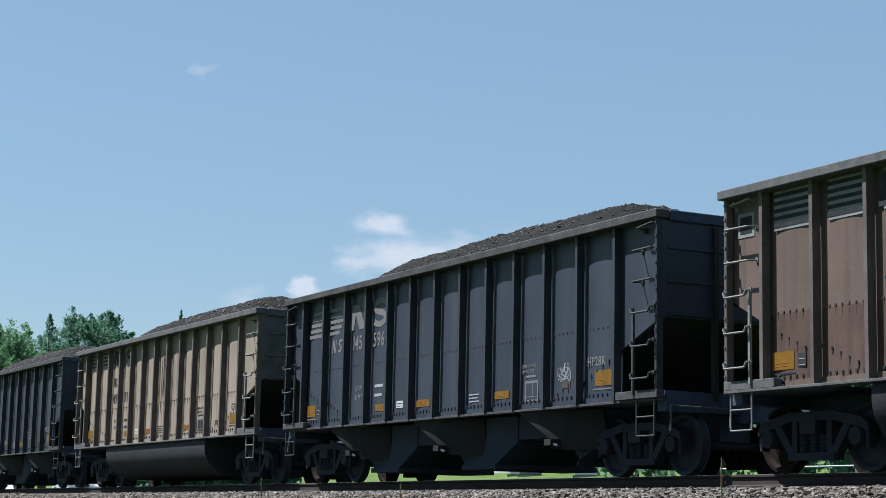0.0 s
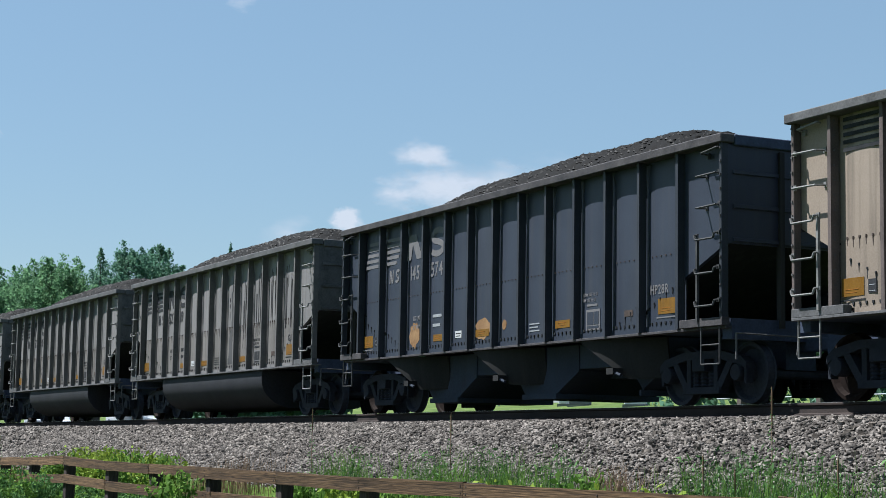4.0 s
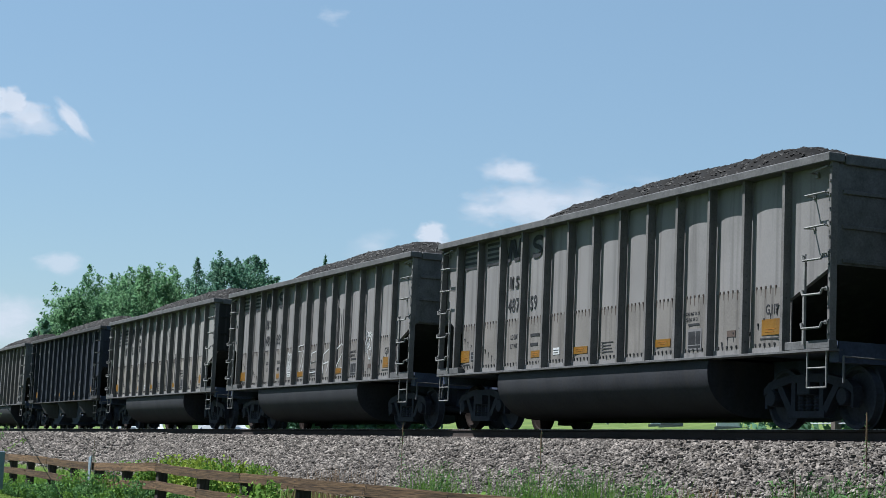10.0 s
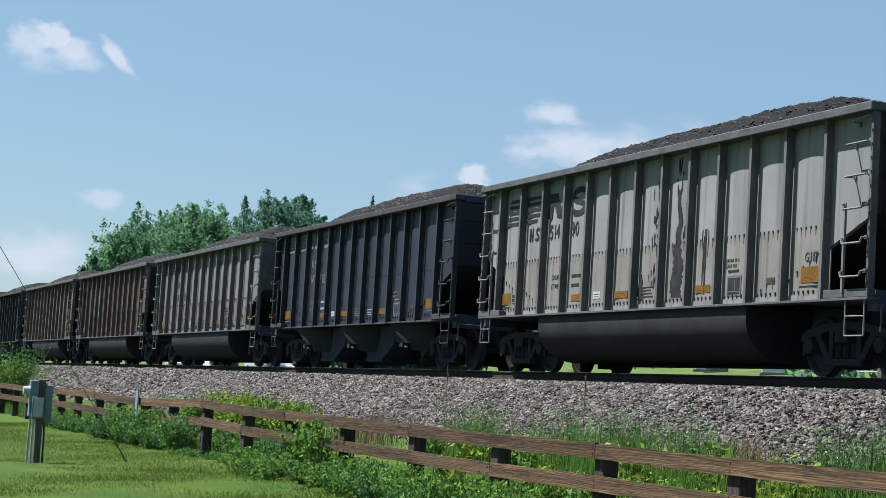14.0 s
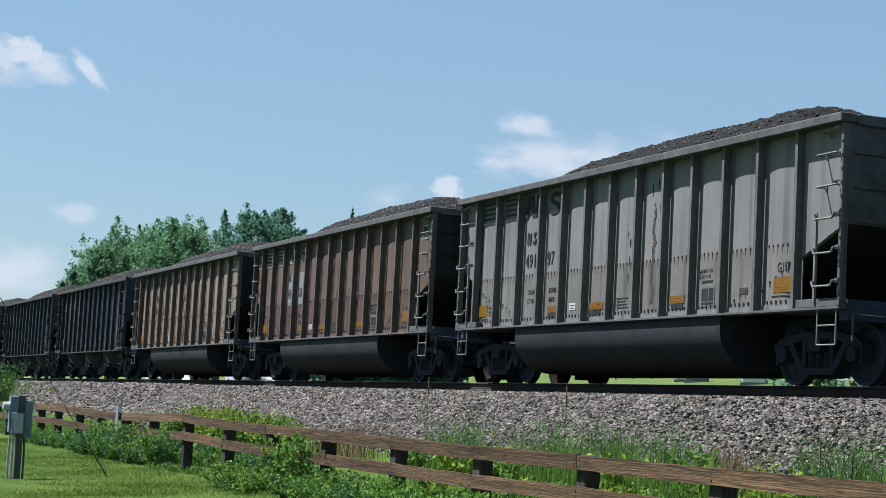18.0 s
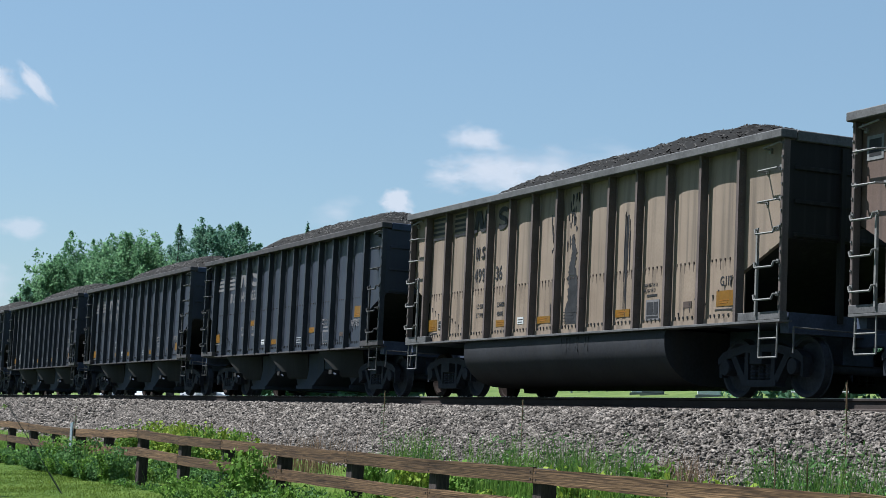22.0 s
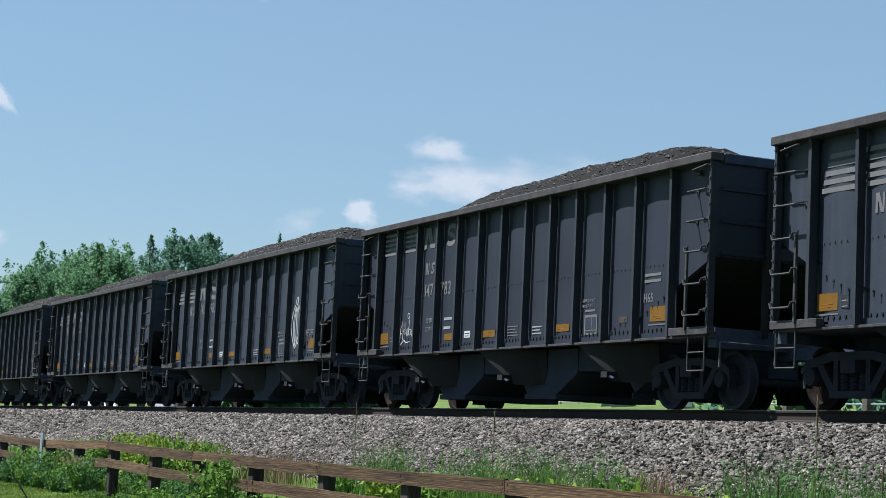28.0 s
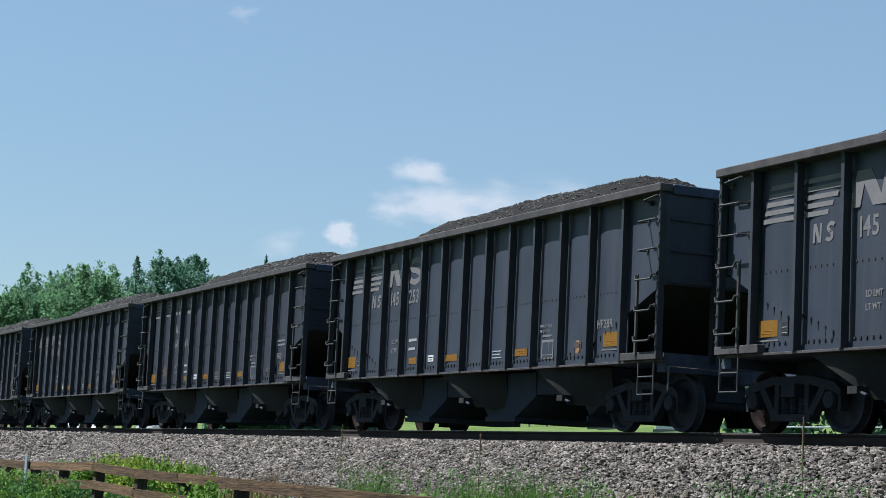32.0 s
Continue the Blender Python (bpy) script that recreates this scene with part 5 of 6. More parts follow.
# ---- far side: houses, parked cars, cable fence ----
def house(at, turn, w, d, h, label, roof=roof_grey, wall=wall_pale):
    ob = empty("house", (at[0], at[1], ground_z(at[1]) - 0.2), label=label, category="house", group="houses on the hill")
    ob.rotation_euler = (0, 0, turn)
    key = "house%.1f%.1f" % (w, d)
    part("wall", mesh(key + "w", wall, lambda bm: prism(bm, [(-d / 2, 0), (d / 2, 0), (d / 2, h), (0, h + d * 0.3), (-d / 2, h)], "x", -w / 2, w / 2)), ob)
    for s in (-1, 1):
        part("roof", mesh(key + "r%d" % s, roof, lambda bm: prism(bm, [(s * (d / 2 + 0.4), h - 0.12), (0, h + d * 0.3 + 0.12), (0, h + d * 0.3 + 0.28), (s * (d / 2 + 0.4), h + 0.06)], "x", -w / 2 - 0.4, w / 2 + 0.4)), ob)
    for x in (-w * 0.3, 0.0, w * 0.3):
        win = part("window", mesh("win_frame", white_mark, lambda bm: box(bm, -0.55, 0.55, -0.06, 0.0, 0, 1.3)), ob, at=(x, -d / 2 - 0.003, h * 0.4))
        part("pane", mesh("pane", glass_dark, lambda bm: (box(bm, -0.47, 0.47, -0.075, -0.061, 0.08, 0.62), box(bm, -0.47, 0.47, -0.075, -0.061, 0.68, 1.22))), win)
    return ob


house((-123, 56, 0), 1.0, 9, 7, 2.8, "pale single-storey house with a grey roof on the hillside")
house((-100, 62, 0), -0.2, 10, 7, 3.0, "white siding house with a shingle roof among trees")
house((-44, 75, 0), 0.1, 11, 8, 3.2, "pale house with a grey roof above the field")


def parked(at, turn, paint, label):
    ob = empty("parked_car", (at[0], at[1], ground_z(at[1]) + 0.06), label=label, category="car", group="cars parked beyond the track")
    ob.rotation_euler = (0, 0, turn)
    side = [(-2.2, 0.35), (2.2, 0.35), (2.25, 0.75), (1.4, 0.9), (0.7, 1.42), (-0.9, 1.45), (-1.7, 0.98), (-2.2, 0.9)]
    part("body", mesh("pbody", paint, lambda bm: prism(bm, side, "y", -0.88, 0.88), bevel=0.05), ob)
    part("windows", mesh("pglass", glass_dark, lambda bm: prism(bm, [(1.2, 0.94), (0.62, 1.36), (-0.85, 1.38), (-1.45, 1.0)], "y", -0.885, 0.885)), ob)
    for x in (-1.35, 1.4):
        for y in (-0.8, 0.8):
            part("wheel", mesh("pwheel", hazed_sooty_steel, lambda bm: lathe(bm, [(0.2, -0.11), (0.33, -0.10), (0.33, 0.10), (0.2, 0.11)], "y", 18)), ob, at=(x, y, 0.33))
    return ob


def cabinet(at, w, h, mat, label):
    x, y = at
    ob = empty("utility_cabinet", (x, y, ground_z(y) + 0.05), label=label, category="utility box", group="boxes beyond the track")
    ob.rotation_euler = (0, 0, 0.9)
    part("body", mesh("cab%.2f%s" % (w, mat.name), mat, lambda bm: box(bm, -w / 2, w / 2, -0.4, 0.4, 0.08, h), bevel=0.03), ob)
    part("plinth", mesh("plinth%.2f" % w, lot_grey, lambda bm: box(bm, -w / 2 - 0.08, w / 2 + 0.08, -0.48, 0.48, -0.1, 0.078)), ob)
    for q in (-1, 1):
        part("door", mesh("cabdoor%.2f%s" % (w, mat.name), mat, lambda bm: box(bm, -w / 4 + 0.02, w / 4 - 0.02, -0.42, -0.402, 0.12, h - 0.06), bevel=0.004), ob, at=(q * w / 4, 0, 0))


cabinet((-83.3, 32.6), 0.9, 0.75, wall_pale, "pale enclosed utility cabinet on the grass")
cabinet((-81.0, 32.0), 1.1, 0.7, roof_grey, "dark grey utility cabinet on the grass")
cabinet((-73.5, 30.7), 1.1, 0.85, wall_pale, "pale enclosed utility cabinet on the grass")
garden = empty("board_fence", (-90.6, 34.6, ground_z(34.6) + 0.05), label="low pale grey board fence on the hillside", category="fence")
garden.rotation_euler = (0, 0, 0.55)
for k in range(5):
    part("post", mesh("garden_post", conduit_grey, lambda bm: box(bm, -0.05, 0.05, -0.05, 0.05, -0.1, 0.75), bevel=0.006), garden, at=(-2.4 + 1.2 * k, 0.07, 0))
for z in (0.15, 0.36, 0.57):
    part("board", mesh("garden_board", wall_pale, lambda bm: box(bm, -2.5, 2.5, -0.015, 0.015, -0.08, 0.08), bevel=0.004), garden, at=(0, 0, z))
lot = sheet("gravel_lot", steps((-210, -98, 20)), steps((14, 26, 8)), 0.14, 0.02, lot_grey)
tagged(lot, "pale gravel lot beyond the track", "parking lot", kind="structure")
for x_, y_, a_ in ((-104, 20, 0.1), (-111, 21, 0.0), (-122, 20, 0.15), (-131, 22, 0.05), (-144, 20, -0.1), (-158, 22, 0.0), (-93, 21, 0.3)):
    parked((x_, y_), a_, car_white, "white parked car on a gravel lot")

cable = empty("cable_fence", (-23, 9.0, 0), label="low cable fence with wooden posts", category="fence")
for k in range(8):
    part("post", mesh("cable_post", bark, lambda bm: box(bm, -0.09, 0.09, -0.09, 0.09, 1.1, 3.0), bevel=0.01), cable, at=(-k * 3.0 + 9, 0, ground_z(9.0) - 1.3))
for z in (2.6, 2.85):
    part("cable", mesh("cable%.2f" % z, conduit_grey, lambda bm: bar(bm, (-13, 0, z), (10, 0, z), 0.02, 6)), cable, at=(0, 0, ground_z(9.0) - 1.3))


# ---- trees ----
def tree(at, height, width, seed, mat, kind="tree", leaves=9000, size=0.30, label="", low=0.25, clumps=300):
    r = np.random.default_rng(seed)
    x, y = at
    z = ground_z(y)
    ob = empty(kind, (x, y, z), label=label, category="tree", group="trees beyond the track")

    def wood(bm):
        lathe(bm, [(height * 0.028, -0.3), (height * 0.022, height * 0.2), (height * 0.014, height * 0.5), (height * 0.004, height * 0.74)], "z", 10)
        for k in range(14):
            h = height * r.uniform(0.2, 0.55)
            a = r.uniform(0, math.tau)
            d = width * r.uniform(0.12, 0.30)
            bar(bm, (0, 0, h), (math.cos(a) * d, math.sin(a) * d, h + height * r.uniform(0.1, 0.25)), height * 0.006, 6)
    part("trunk", mesh("trunk%d_%.1f" % (seed, height), bark, wood), ob)
    # sprigs on an uneven dome, each a spray of leaves that points up and out
    u = r.normal(size=(clumps, 3)); u[:, 2] = np.abs(u[:, 2]) * np.where(r.uniform(size=clumps) < 0.72, 1, -1)
    u /= np.linalg.norm(u, axis=1)[:, None]
    lobe = 0.86 + 0.10 * np.sin(3 * np.arctan2(u[:, 1], u[:, 0]) + seed) + 0.08 * np.sin(5 * u[:, 2] + 2 * seed) + 0.10 * r.normal(size=clumps)
    rad = np.minimum(1.12, lobe) * r.uniform(0.25, 1.0, clumps) ** 0.33
    mid = height * (1 + low) / 2
    cl = u * rad[:, None] * np.array([width / 2, width / 2, height * (1 - low) / 2]) * 0.84 + [0, 0, mid * 0.97]
    way = u + [0, 0, 0.75] + 0.35 * r.normal(size=(clumps, 3)); way /= np.linalg.norm(way, axis=1)[:, None]
    rs = r.uniform(0.6, 1.15, clumps) * width * 0.078
    k = r.integers(0, clumps, leaves)
    f = r.uniform(-0.9, 1.3, leaves)
    c = cl[k] + way[k] * (f * rs[k])[:, None] + r.normal(size=(leaves, 3)) * (rs[k] * (0.62 - 0.36 * f))[:, None] * 0.62
    part("crown", leaf_mesh("crown%d" % seed, c, r.uniform(0.6, 1.3, leaves) * size, mat, r), ob)
    return ob


def conifer(at, height, width, seed, label, n=1900):
    r = np.random.default_rng(seed)
    x, y = at
    ob = empty("conifer", (x, y, ground_z(y)), label=label, category="tree", group="trees beyond the track")
    part("trunk", mesh("ctrunk%d" % seed, bark, lambda bm: lathe(bm, [(height * 0.02, -0.3), (height * 0.001, height * 0.96)], "z", 8)), ob)
    h = 1 - r.uniform(0.0, 0.8, n)
    arm = r.uniform(0, 1, n)
    tier = 0.55 + 0.45 * np.abs(np.sin(h * height * 2.4 + seed))
    rad = (1 - h) ** 0.75 * width / 2 * tier * arm ** 0.5
    a = r.integers(0, 9, n) * 0.7 + r.normal(size=n) * 0.22 + np.floor(h * height * 0.8) * 1.3
    c = np.stack([np.cos(a) * rad, np.sin(a) * rad, h * height + rad * 0.35 + 0.08 * r.normal(size=n)], 1)
    part("crown", leaf_mesh("ccrown%d" % seed, c, r.uniform(0.14, 0.36, n), leaf_dark, r, droop=-0.5, slim=0.3), ob)


def bearing(az, dist):
    return (-dist * math.sin(radians(az)), EYE.y + dist * math.cos(radians(az)))


L_TREE = "leafy green broadleaf tree beyond the railway"
tree(bearing(78.4, 112), 10.6, 6.4, 11, leaf_green, leaves=26000, size=0.19, label=L_TREE)
tree(bearing(77.2, 116), 12.4, 7.4, 12, leaf_green, leaves=32000, size=0.19, label=L_TREE)
tree(bearing(75.9, 110), 12.3, 7.0, 13, leaf_green, leaves=32000, size=0.19, label=L_TREE)
tree(bearing(74.6, 118), 11.6, 5.4, 14, leaf_dark, leaves=22000, size=0.20, label="dark green broadleaf tree beyond the railway")
tree(bearing(73.3, 112), 13.6, 6.2, 15, leaf_dark, leaves=27000, size=0.20, label="dark green spreading tree beyond the railway")
tree(bearing(72.5, 122), 12.4, 5.0, 16, leaf_dark, leaves=20000, size=0.20, label="dark green broadleaf tree beyond the railway")
tree(bearing(76.55, 124), 12.6, 6.6, 19, leaf_green, leaves=20000, size=0.20, label=L_TREE)
tree(bearing(77.9, 126), 12.0, 6.6, 23, leaf_green, leaves=20000, size=0.20, label=L_TREE)
tree(bearing(75.1, 126), 12.8, 5.4, 24, leaf_green, leaves=17000, size=0.20, label=L_TREE)
tree(bearing(79.45, 105), 8.6, 3.0, 17, leaf_dark, leaves=1900, clumps=12, label="small sparse tree with thin branches")
tree(bearing(81.0, 170), 8.4, 7.0, 18, leaf_dark, leaves=5000, label="far dark green tree")
conifer(bearing(74.62, 112), 12.0, 4.8, 21, "slim dark conifer beyond the railway")
conifer(bearing(70.5, 112), 11.7, 2.4, 22, "dark spruce top beyond the railway", 700)
for k in range(26):
    az = 30 + k * 1.75
    tree(bearing(az, 175 + 25 * math.sin(k * 2.1)), 9 + 3 * math.sin(k * 1.3) ** 2, 9, 40 + k % 5, leaf_dark, leaves=3500, size=0.55, label="dark green tree on the far hillside")
# a dark thicket on the hillside, seen under the cars
for k in range(13):
    az = 31 + k * 2.0
    tree(bearing(az, 58 + 6 * math.sin(k * 1.7)), 7.5, 7.5, 60 + k % 4, leaf_dark, leaves=4200, size=0.4, low=-0.05, label="dense dark green shrub on the hillside", kind="shrub")
for k in range(5):
    tree(bearing(67.6 + k * 0.9, 74 + 3 * math.sin(k * 1.7)), 6.0, 5.0, 60 + k % 4, leaf_dark, leaves=4200, size=0.4, low=-0.05, label="dense dark green shrub on the hillside", kind="shrub")

# ---- weeds and grass in the ditch ----
rw = np.random.default_rng(77)


def bed_z(y):
    for (a, p), (b, q) in zip(bed_rows, bed_rows[1:]):
        if a <= y <= b:
            return p + (q - p) * (y - a) / (b - a)
    return -9.0


def base_z(y):
    return max(ground_z(y), bed_z(y))


def scatter(n, spots, ylo, yhi):
    """Roots round patch centres (x, y, spread)."""
    k = rw.integers(0, len(spots), n)
    s = np.array(spots)
    x = s[k, 0] + rw.normal(size=n) * s[k, 2]
    y = np.clip(s[k, 1] + rw.normal(size=n) * s[k, 2] * 0.45, ylo, yhi)
    return np.stack([x, y, [base_z(v) - 0.02 for v in y]], 1)


# continuous rough grass between fence and stones
n_ = 30000
xs = rw.uniform(-75, -6, n_); ys_ = np.clip(-7.1 + rw.normal(size=n_) * 0.8, -8.6, -5.0)
xs = np.where(((xs > -29) & (xs < -25.2) | (xs > -22.6) & (xs < -20.2)) & (rw.uniform(size=n_) < 0.85), xs - 12, xs)
rt = np.stack([xs, ys_, [base_z(v) - 0.02 for v in ys_]], 1)
tagged(new("rough_grass", blade_mesh("rough_grass", rt, 0.05 + 0.24 * rw.uniform(0, 1, n_) ** 1.6, weed_green, rw, 0.011, 0.7)), "rough green grass along the foot of the bank", "grass", kind="stuff")
tall = scatter(4500, [(-22.2, -5.9, 0.6), (-21.0, -5.8, 0.7), (-19.9, -5.8, 0.6), (-25.1, -5.8, 0.35), (-14.0, -6.0, 0.6), (-12.5, -6.1, 0.9), (-18.9, -6.0, 0.5), (-16, -6.8, 1.0), (-10, -6.4, 1.2)], -8.4, -4.9)
tagged(new("tall_grass", blade_mesh("tall_grass", tall, 0.25 + 0.75 * rw.uniform(0, 1, len(tall)) ** 1.8, weed_green, rw, 0.010, 0.4)), "tall green grass clumps beside the ballast", "grass", kind="stuff")
dry = scatter(1300, [(-30.5, -5.6, 0.8), (-17.8, -5.4, 0.3), (-38, -5.9, 2.0)], -6.2, -4.8)
tagged(new("dry_grass", blade_mesh("dry_grass", dry, rw.uniform(0.3, 0.75, len(dry)), straw, rw, 0.010, 0.3)), "dry reddish-brown grass stalks at the ballast edge", "grass", kind="stuff")
lawn_n = 120000
lx = rw.uniform(-46, -20, lawn_n); ly = rw.uniform(-13.4, -8.6, lawn_n)
lr = np.stack([lx, ly, [ground_z(v) - 0.02 for v in ly]], 1)
tagged(new("lawn_blades", blade_mesh("lawn_blades", lr, rw.uniform(0.02, 0.058, lawn_n), lawn_blade, rw, 0.009, 0.9)), "short mown lawn grass", "grass", kind="stuff")


def weed(at, height, spread, mat, seed, leaves, size, label, kind="weed"):
    """A leafy plant: several stems with leaves up their length."""
    r = np.random.default_rng(seed)
    x, y = at
    ob = empty(kind, (x, y, base_z(y) - 0.02), label=label, category="plant", group="weeds by the fence")
    stems = max(5, leaves // 45)
    tips = np.stack([r.normal(size=stems) * spread * 0.5, r.normal(size=stems) * spread * 0.4, height * r.uniform(0.6, 1.0, stems)], 1)
    def stalk(bm):
        for t in tips:
            bar(bm, (t[0] * 0.2, t[1] * 0.2, -0.02), tuple(t), 0.006, 4)
    tagged(part("stem", mesh("stems%d" % seed, mat, stalk), ob), kind="stuff")
    k = r.integers(0, stems, leaves)
    f = r.uniform(0.12, 1.0, leaves)[:, None]
    c = tips[k] * f * np.array([1, 1, 1]) + r.normal(size=(leaves, 3)) * [size * 0.7, size * 0.7, size * 0.35]
    c[:, 2] = np.maximum(c[:, 2], 0.02)
    part("leaves", leaf_mesh("wleaves%d" % seed, c, r.uniform(0.5, 1.2, leaves) * size, mat, r, droop=0.5, slim=0.55), ob)


sd = 300
L_BRIGHT, L_DARKW = "bright green leafy weeds behind the fence", "dark green leafy weeds under the fence rails"


def row_of(x0, x1, step, y, dy, hlo, hhi, spread, mats, n, size, label):
    global sd
    for x in np.arange(x0, x1, step):
        sd += 1
        weed((float(x) + rw.uniform(-0.3, 0.3), y + rw.uniform(-dy, dy)), rw.uniform(hlo, hhi), spread, mats[sd % len(mats)], sd, n, size, label)


# bright patch behind the fence, then low growth before and behind the rails
row_of(-38.5, -31.0, 0.30, -6.5, 0.45, 0.7, 1.02, 0.5, (weed_lime, weed_green, weed_lime), 620, 0.10, L_BRIGHT)
row_of(-47, -38.5, 1.1, -6.4, 0.5, 0.3, 0.6, 0.5, (weed_green, straw), 260, 0.09, L_BRIGHT)
row_of(-44, -31, 0.5, -9.0, 0.12, 0.28, 0.46, 0.35, (weed_dark, weed_green, weed_dark), 560, 0.062, L_DARKW)
row_of(-31, -26, 0.6, -8.95, 0.10, 0.08, 0.16, 0.3, (weed_green, weed_green, weed_dark), 170, 0.05, L_DARKW)
row_of(-37.0, -30.6, 0.42, -8.9, 0.10, 0.46, 0.78, 0.34, (weed_dark, weed_dark, weed_green), 520, 0.075, L_DARKW)
row_of(-25.4, -11.0, 0.36, -9.15, 0.22, 0.28, 0.50, 0.4, (weed_dark, weed_green, weed_green, weed_green), 700, 0.062, L_DARKW)
row_of(-25.0, -11.0, 0.8, -9.35, 0.15, 0.22, 0.36, 0.4, (weed_dark, weed_green), 340, 0.062, L_DARKW)
row_of(-23.0, -22.0, 0.5, -9.15, 0.1, 0.75, 0.95, 0.35, (weed_green,), 620, 0.085, "tall leafy weed grown up through the fence rails")
row_of(-33, -28.5, 0.6, -7.9, 0.3, 0.35, 0.6, 0.45, (weed_green, weed_dark), 420, 0.09, L_BRIGHT)
row_of(-19.9, -17.6, 0.5, -7.4, 0.4, 0.35, 0.6, 0.45, (weed_green, weed_green, weed_lime), 580, 0.068, L_BRIGHT)
row_of(-16.2, -7.0, 0.55, -7.3, 0.4, 0.30, 0.6, 0.45, (weed_lime, weed_green), 580, 0.068, L_BRIGHT)
for x, y, h, m in ((-17.45, -6.0, 0.74, weed_green), (-17.1, -6.1, 0.58, weed_lime), (-15.7, -6.1, 0.62, weed_lime), (-15.4, -6.2, 0.5, weed_lime), (-24.1, -6.0, 0.5, weed_lime), (-26.0, -6.1, 0.6, weed_green), (-19.0, -6.1, 0.6, weed_lime), (-12.8, -6.2, 0.7, weed_green), (-11.2, -6.2, 0.6, weed_lime), (-22.0, -6.3, 0.6, weed_green), (-62, -7.3, 2.0, weed_green), (-63, -7.0, 2.3, weed_dark)):
    sd += 1
    weed((x, y), h, 0.4 if h < 1 else 1.4, m, sd, 600 if h < 1 else 2500, 0.11, "leafy green weed at the edge of the stones")


row_of(-20.5, -7.0, 0.42, -8.05, 0.25, 0.30, 0.55, 0.4, (weed_lime, weed_green, weed_green), 560, 0.068, L_BRIGHT)
row_of(-32.5, -23.2, 0.6, -8.1, 0.2, 0.25, 0.45, 0.4, (weed_green, weed_dark), 420, 0.066, L_BRIGHT)
# clumps of tall narrow-leaved stalks
for k, (x, y, h) in enumerate(((-25.0, -5.5, 0.95), (-24.7, -5.7, 0.8), (-22.4, -5.5, 0.9), (-21.6, -5.6, 0.75), (-20.9, -5.4, 1.0), (-20.1, -5.5, 0.9), (-19.3, -5.6, 0.8), (-18.8, -5.5, 1.0), (-15.6, -5.6, 0.8), (-16.0, -5.45, 0.9), (-15.3, -5.4, 0.98), (-15.0, -5.45, 0.85), (-14.7, -5.4, 1.0), (-14.1, -5.7, 0.95), (-13.6, -5.6, 1.0), (-13.1, -5.8, 0.85), (-12.4, -5.7, 0.95), (-11.6, -5.8, 0.9), (-34, -5.9, 0.8), (-40, -5.8, 0.8))):
    r_ = np.random.default_rng(700 + k)
    ob_ = empty("tall_weed", (x, y, base_z(y) - 0.03), label="clump of tall narrow-leaved green stalks by the ballast", category="plant", group="tall stalks")
    m_ = 110
    rt_ = np.stack([r_.normal(size=m_) * 0.16, r_.normal(size=m_) * 0.13, 0 * r_.normal(size=m_)], 1)
    part("foliage", blade_mesh("tall_blades%d" % k, rt_, h * r_.uniform(0.35, 1.0, m_), weed_dark if k % 3 else weed_green, r_, 0.012, 0.3), ob_)
    c_ = np.stack([r_.normal(size=80) * 0.17, r_.normal(size=80) * 0.14, h * r_.uniform(0.15, 0.95, 80)], 1)
    part("leaves", leaf_mesh("tall_leaves%d" % k, c_, r_.uniform(0.05, 0.13, 80), weed_dark, r_, droop=-0.4, slim=0.22), ob_)


def spike(at, top, seed):
    x, y = at
    z0 = base_z(y)
    r = np.random.default_rng(seed)
    ob = empty("mullein_stalk", (x, y, z0 - 0.02), label="tall thin mullein stalk standing before the rail", category="plant", group="tall stalks")
    h = top - z0
    part("stem", mesh("sp_stem%d" % seed, straw, lambda bm: lathe(bm, [(0.006, 0), (0.005, h * 0.7), (0.010, h * 0.8), (0.009, h * 0.96), (0.002, h + 0.02)], "z", 6)), ob)
    n = 60
    f = r.uniform(0.05, 1.0, n)
    a = r.uniform(0, math.tau, n)
    q = 0.02 + 0.10 * (1 - f) ** 1.5
    c = np.stack([np.cos(a) * q, np.sin(a) * q, f * h], 1)
    part("leaves", leaf_mesh("sp_leaf%d" % seed, c, 0.025 + 0.09 * (1 - f), weed_dark, r, slim=0.25), ob)


for k, (az, dy, top) in enumerate(((63.27, 11.45, 2.12), (67.73, 11.45, 2.24), (53.04, 11.45, 2.31), (55.2, 10.6, 1.6), (54.2, 10.4, 1.45), (77.5, 11.4, 1.80), (51.0, 10.6, 1.6))):
    spike((-dy * math.tan(radians(az)), EYE.y + dy), top, 900 + k)

# ---- ballast stones ----
rs_ = np.random.default_rng(5)


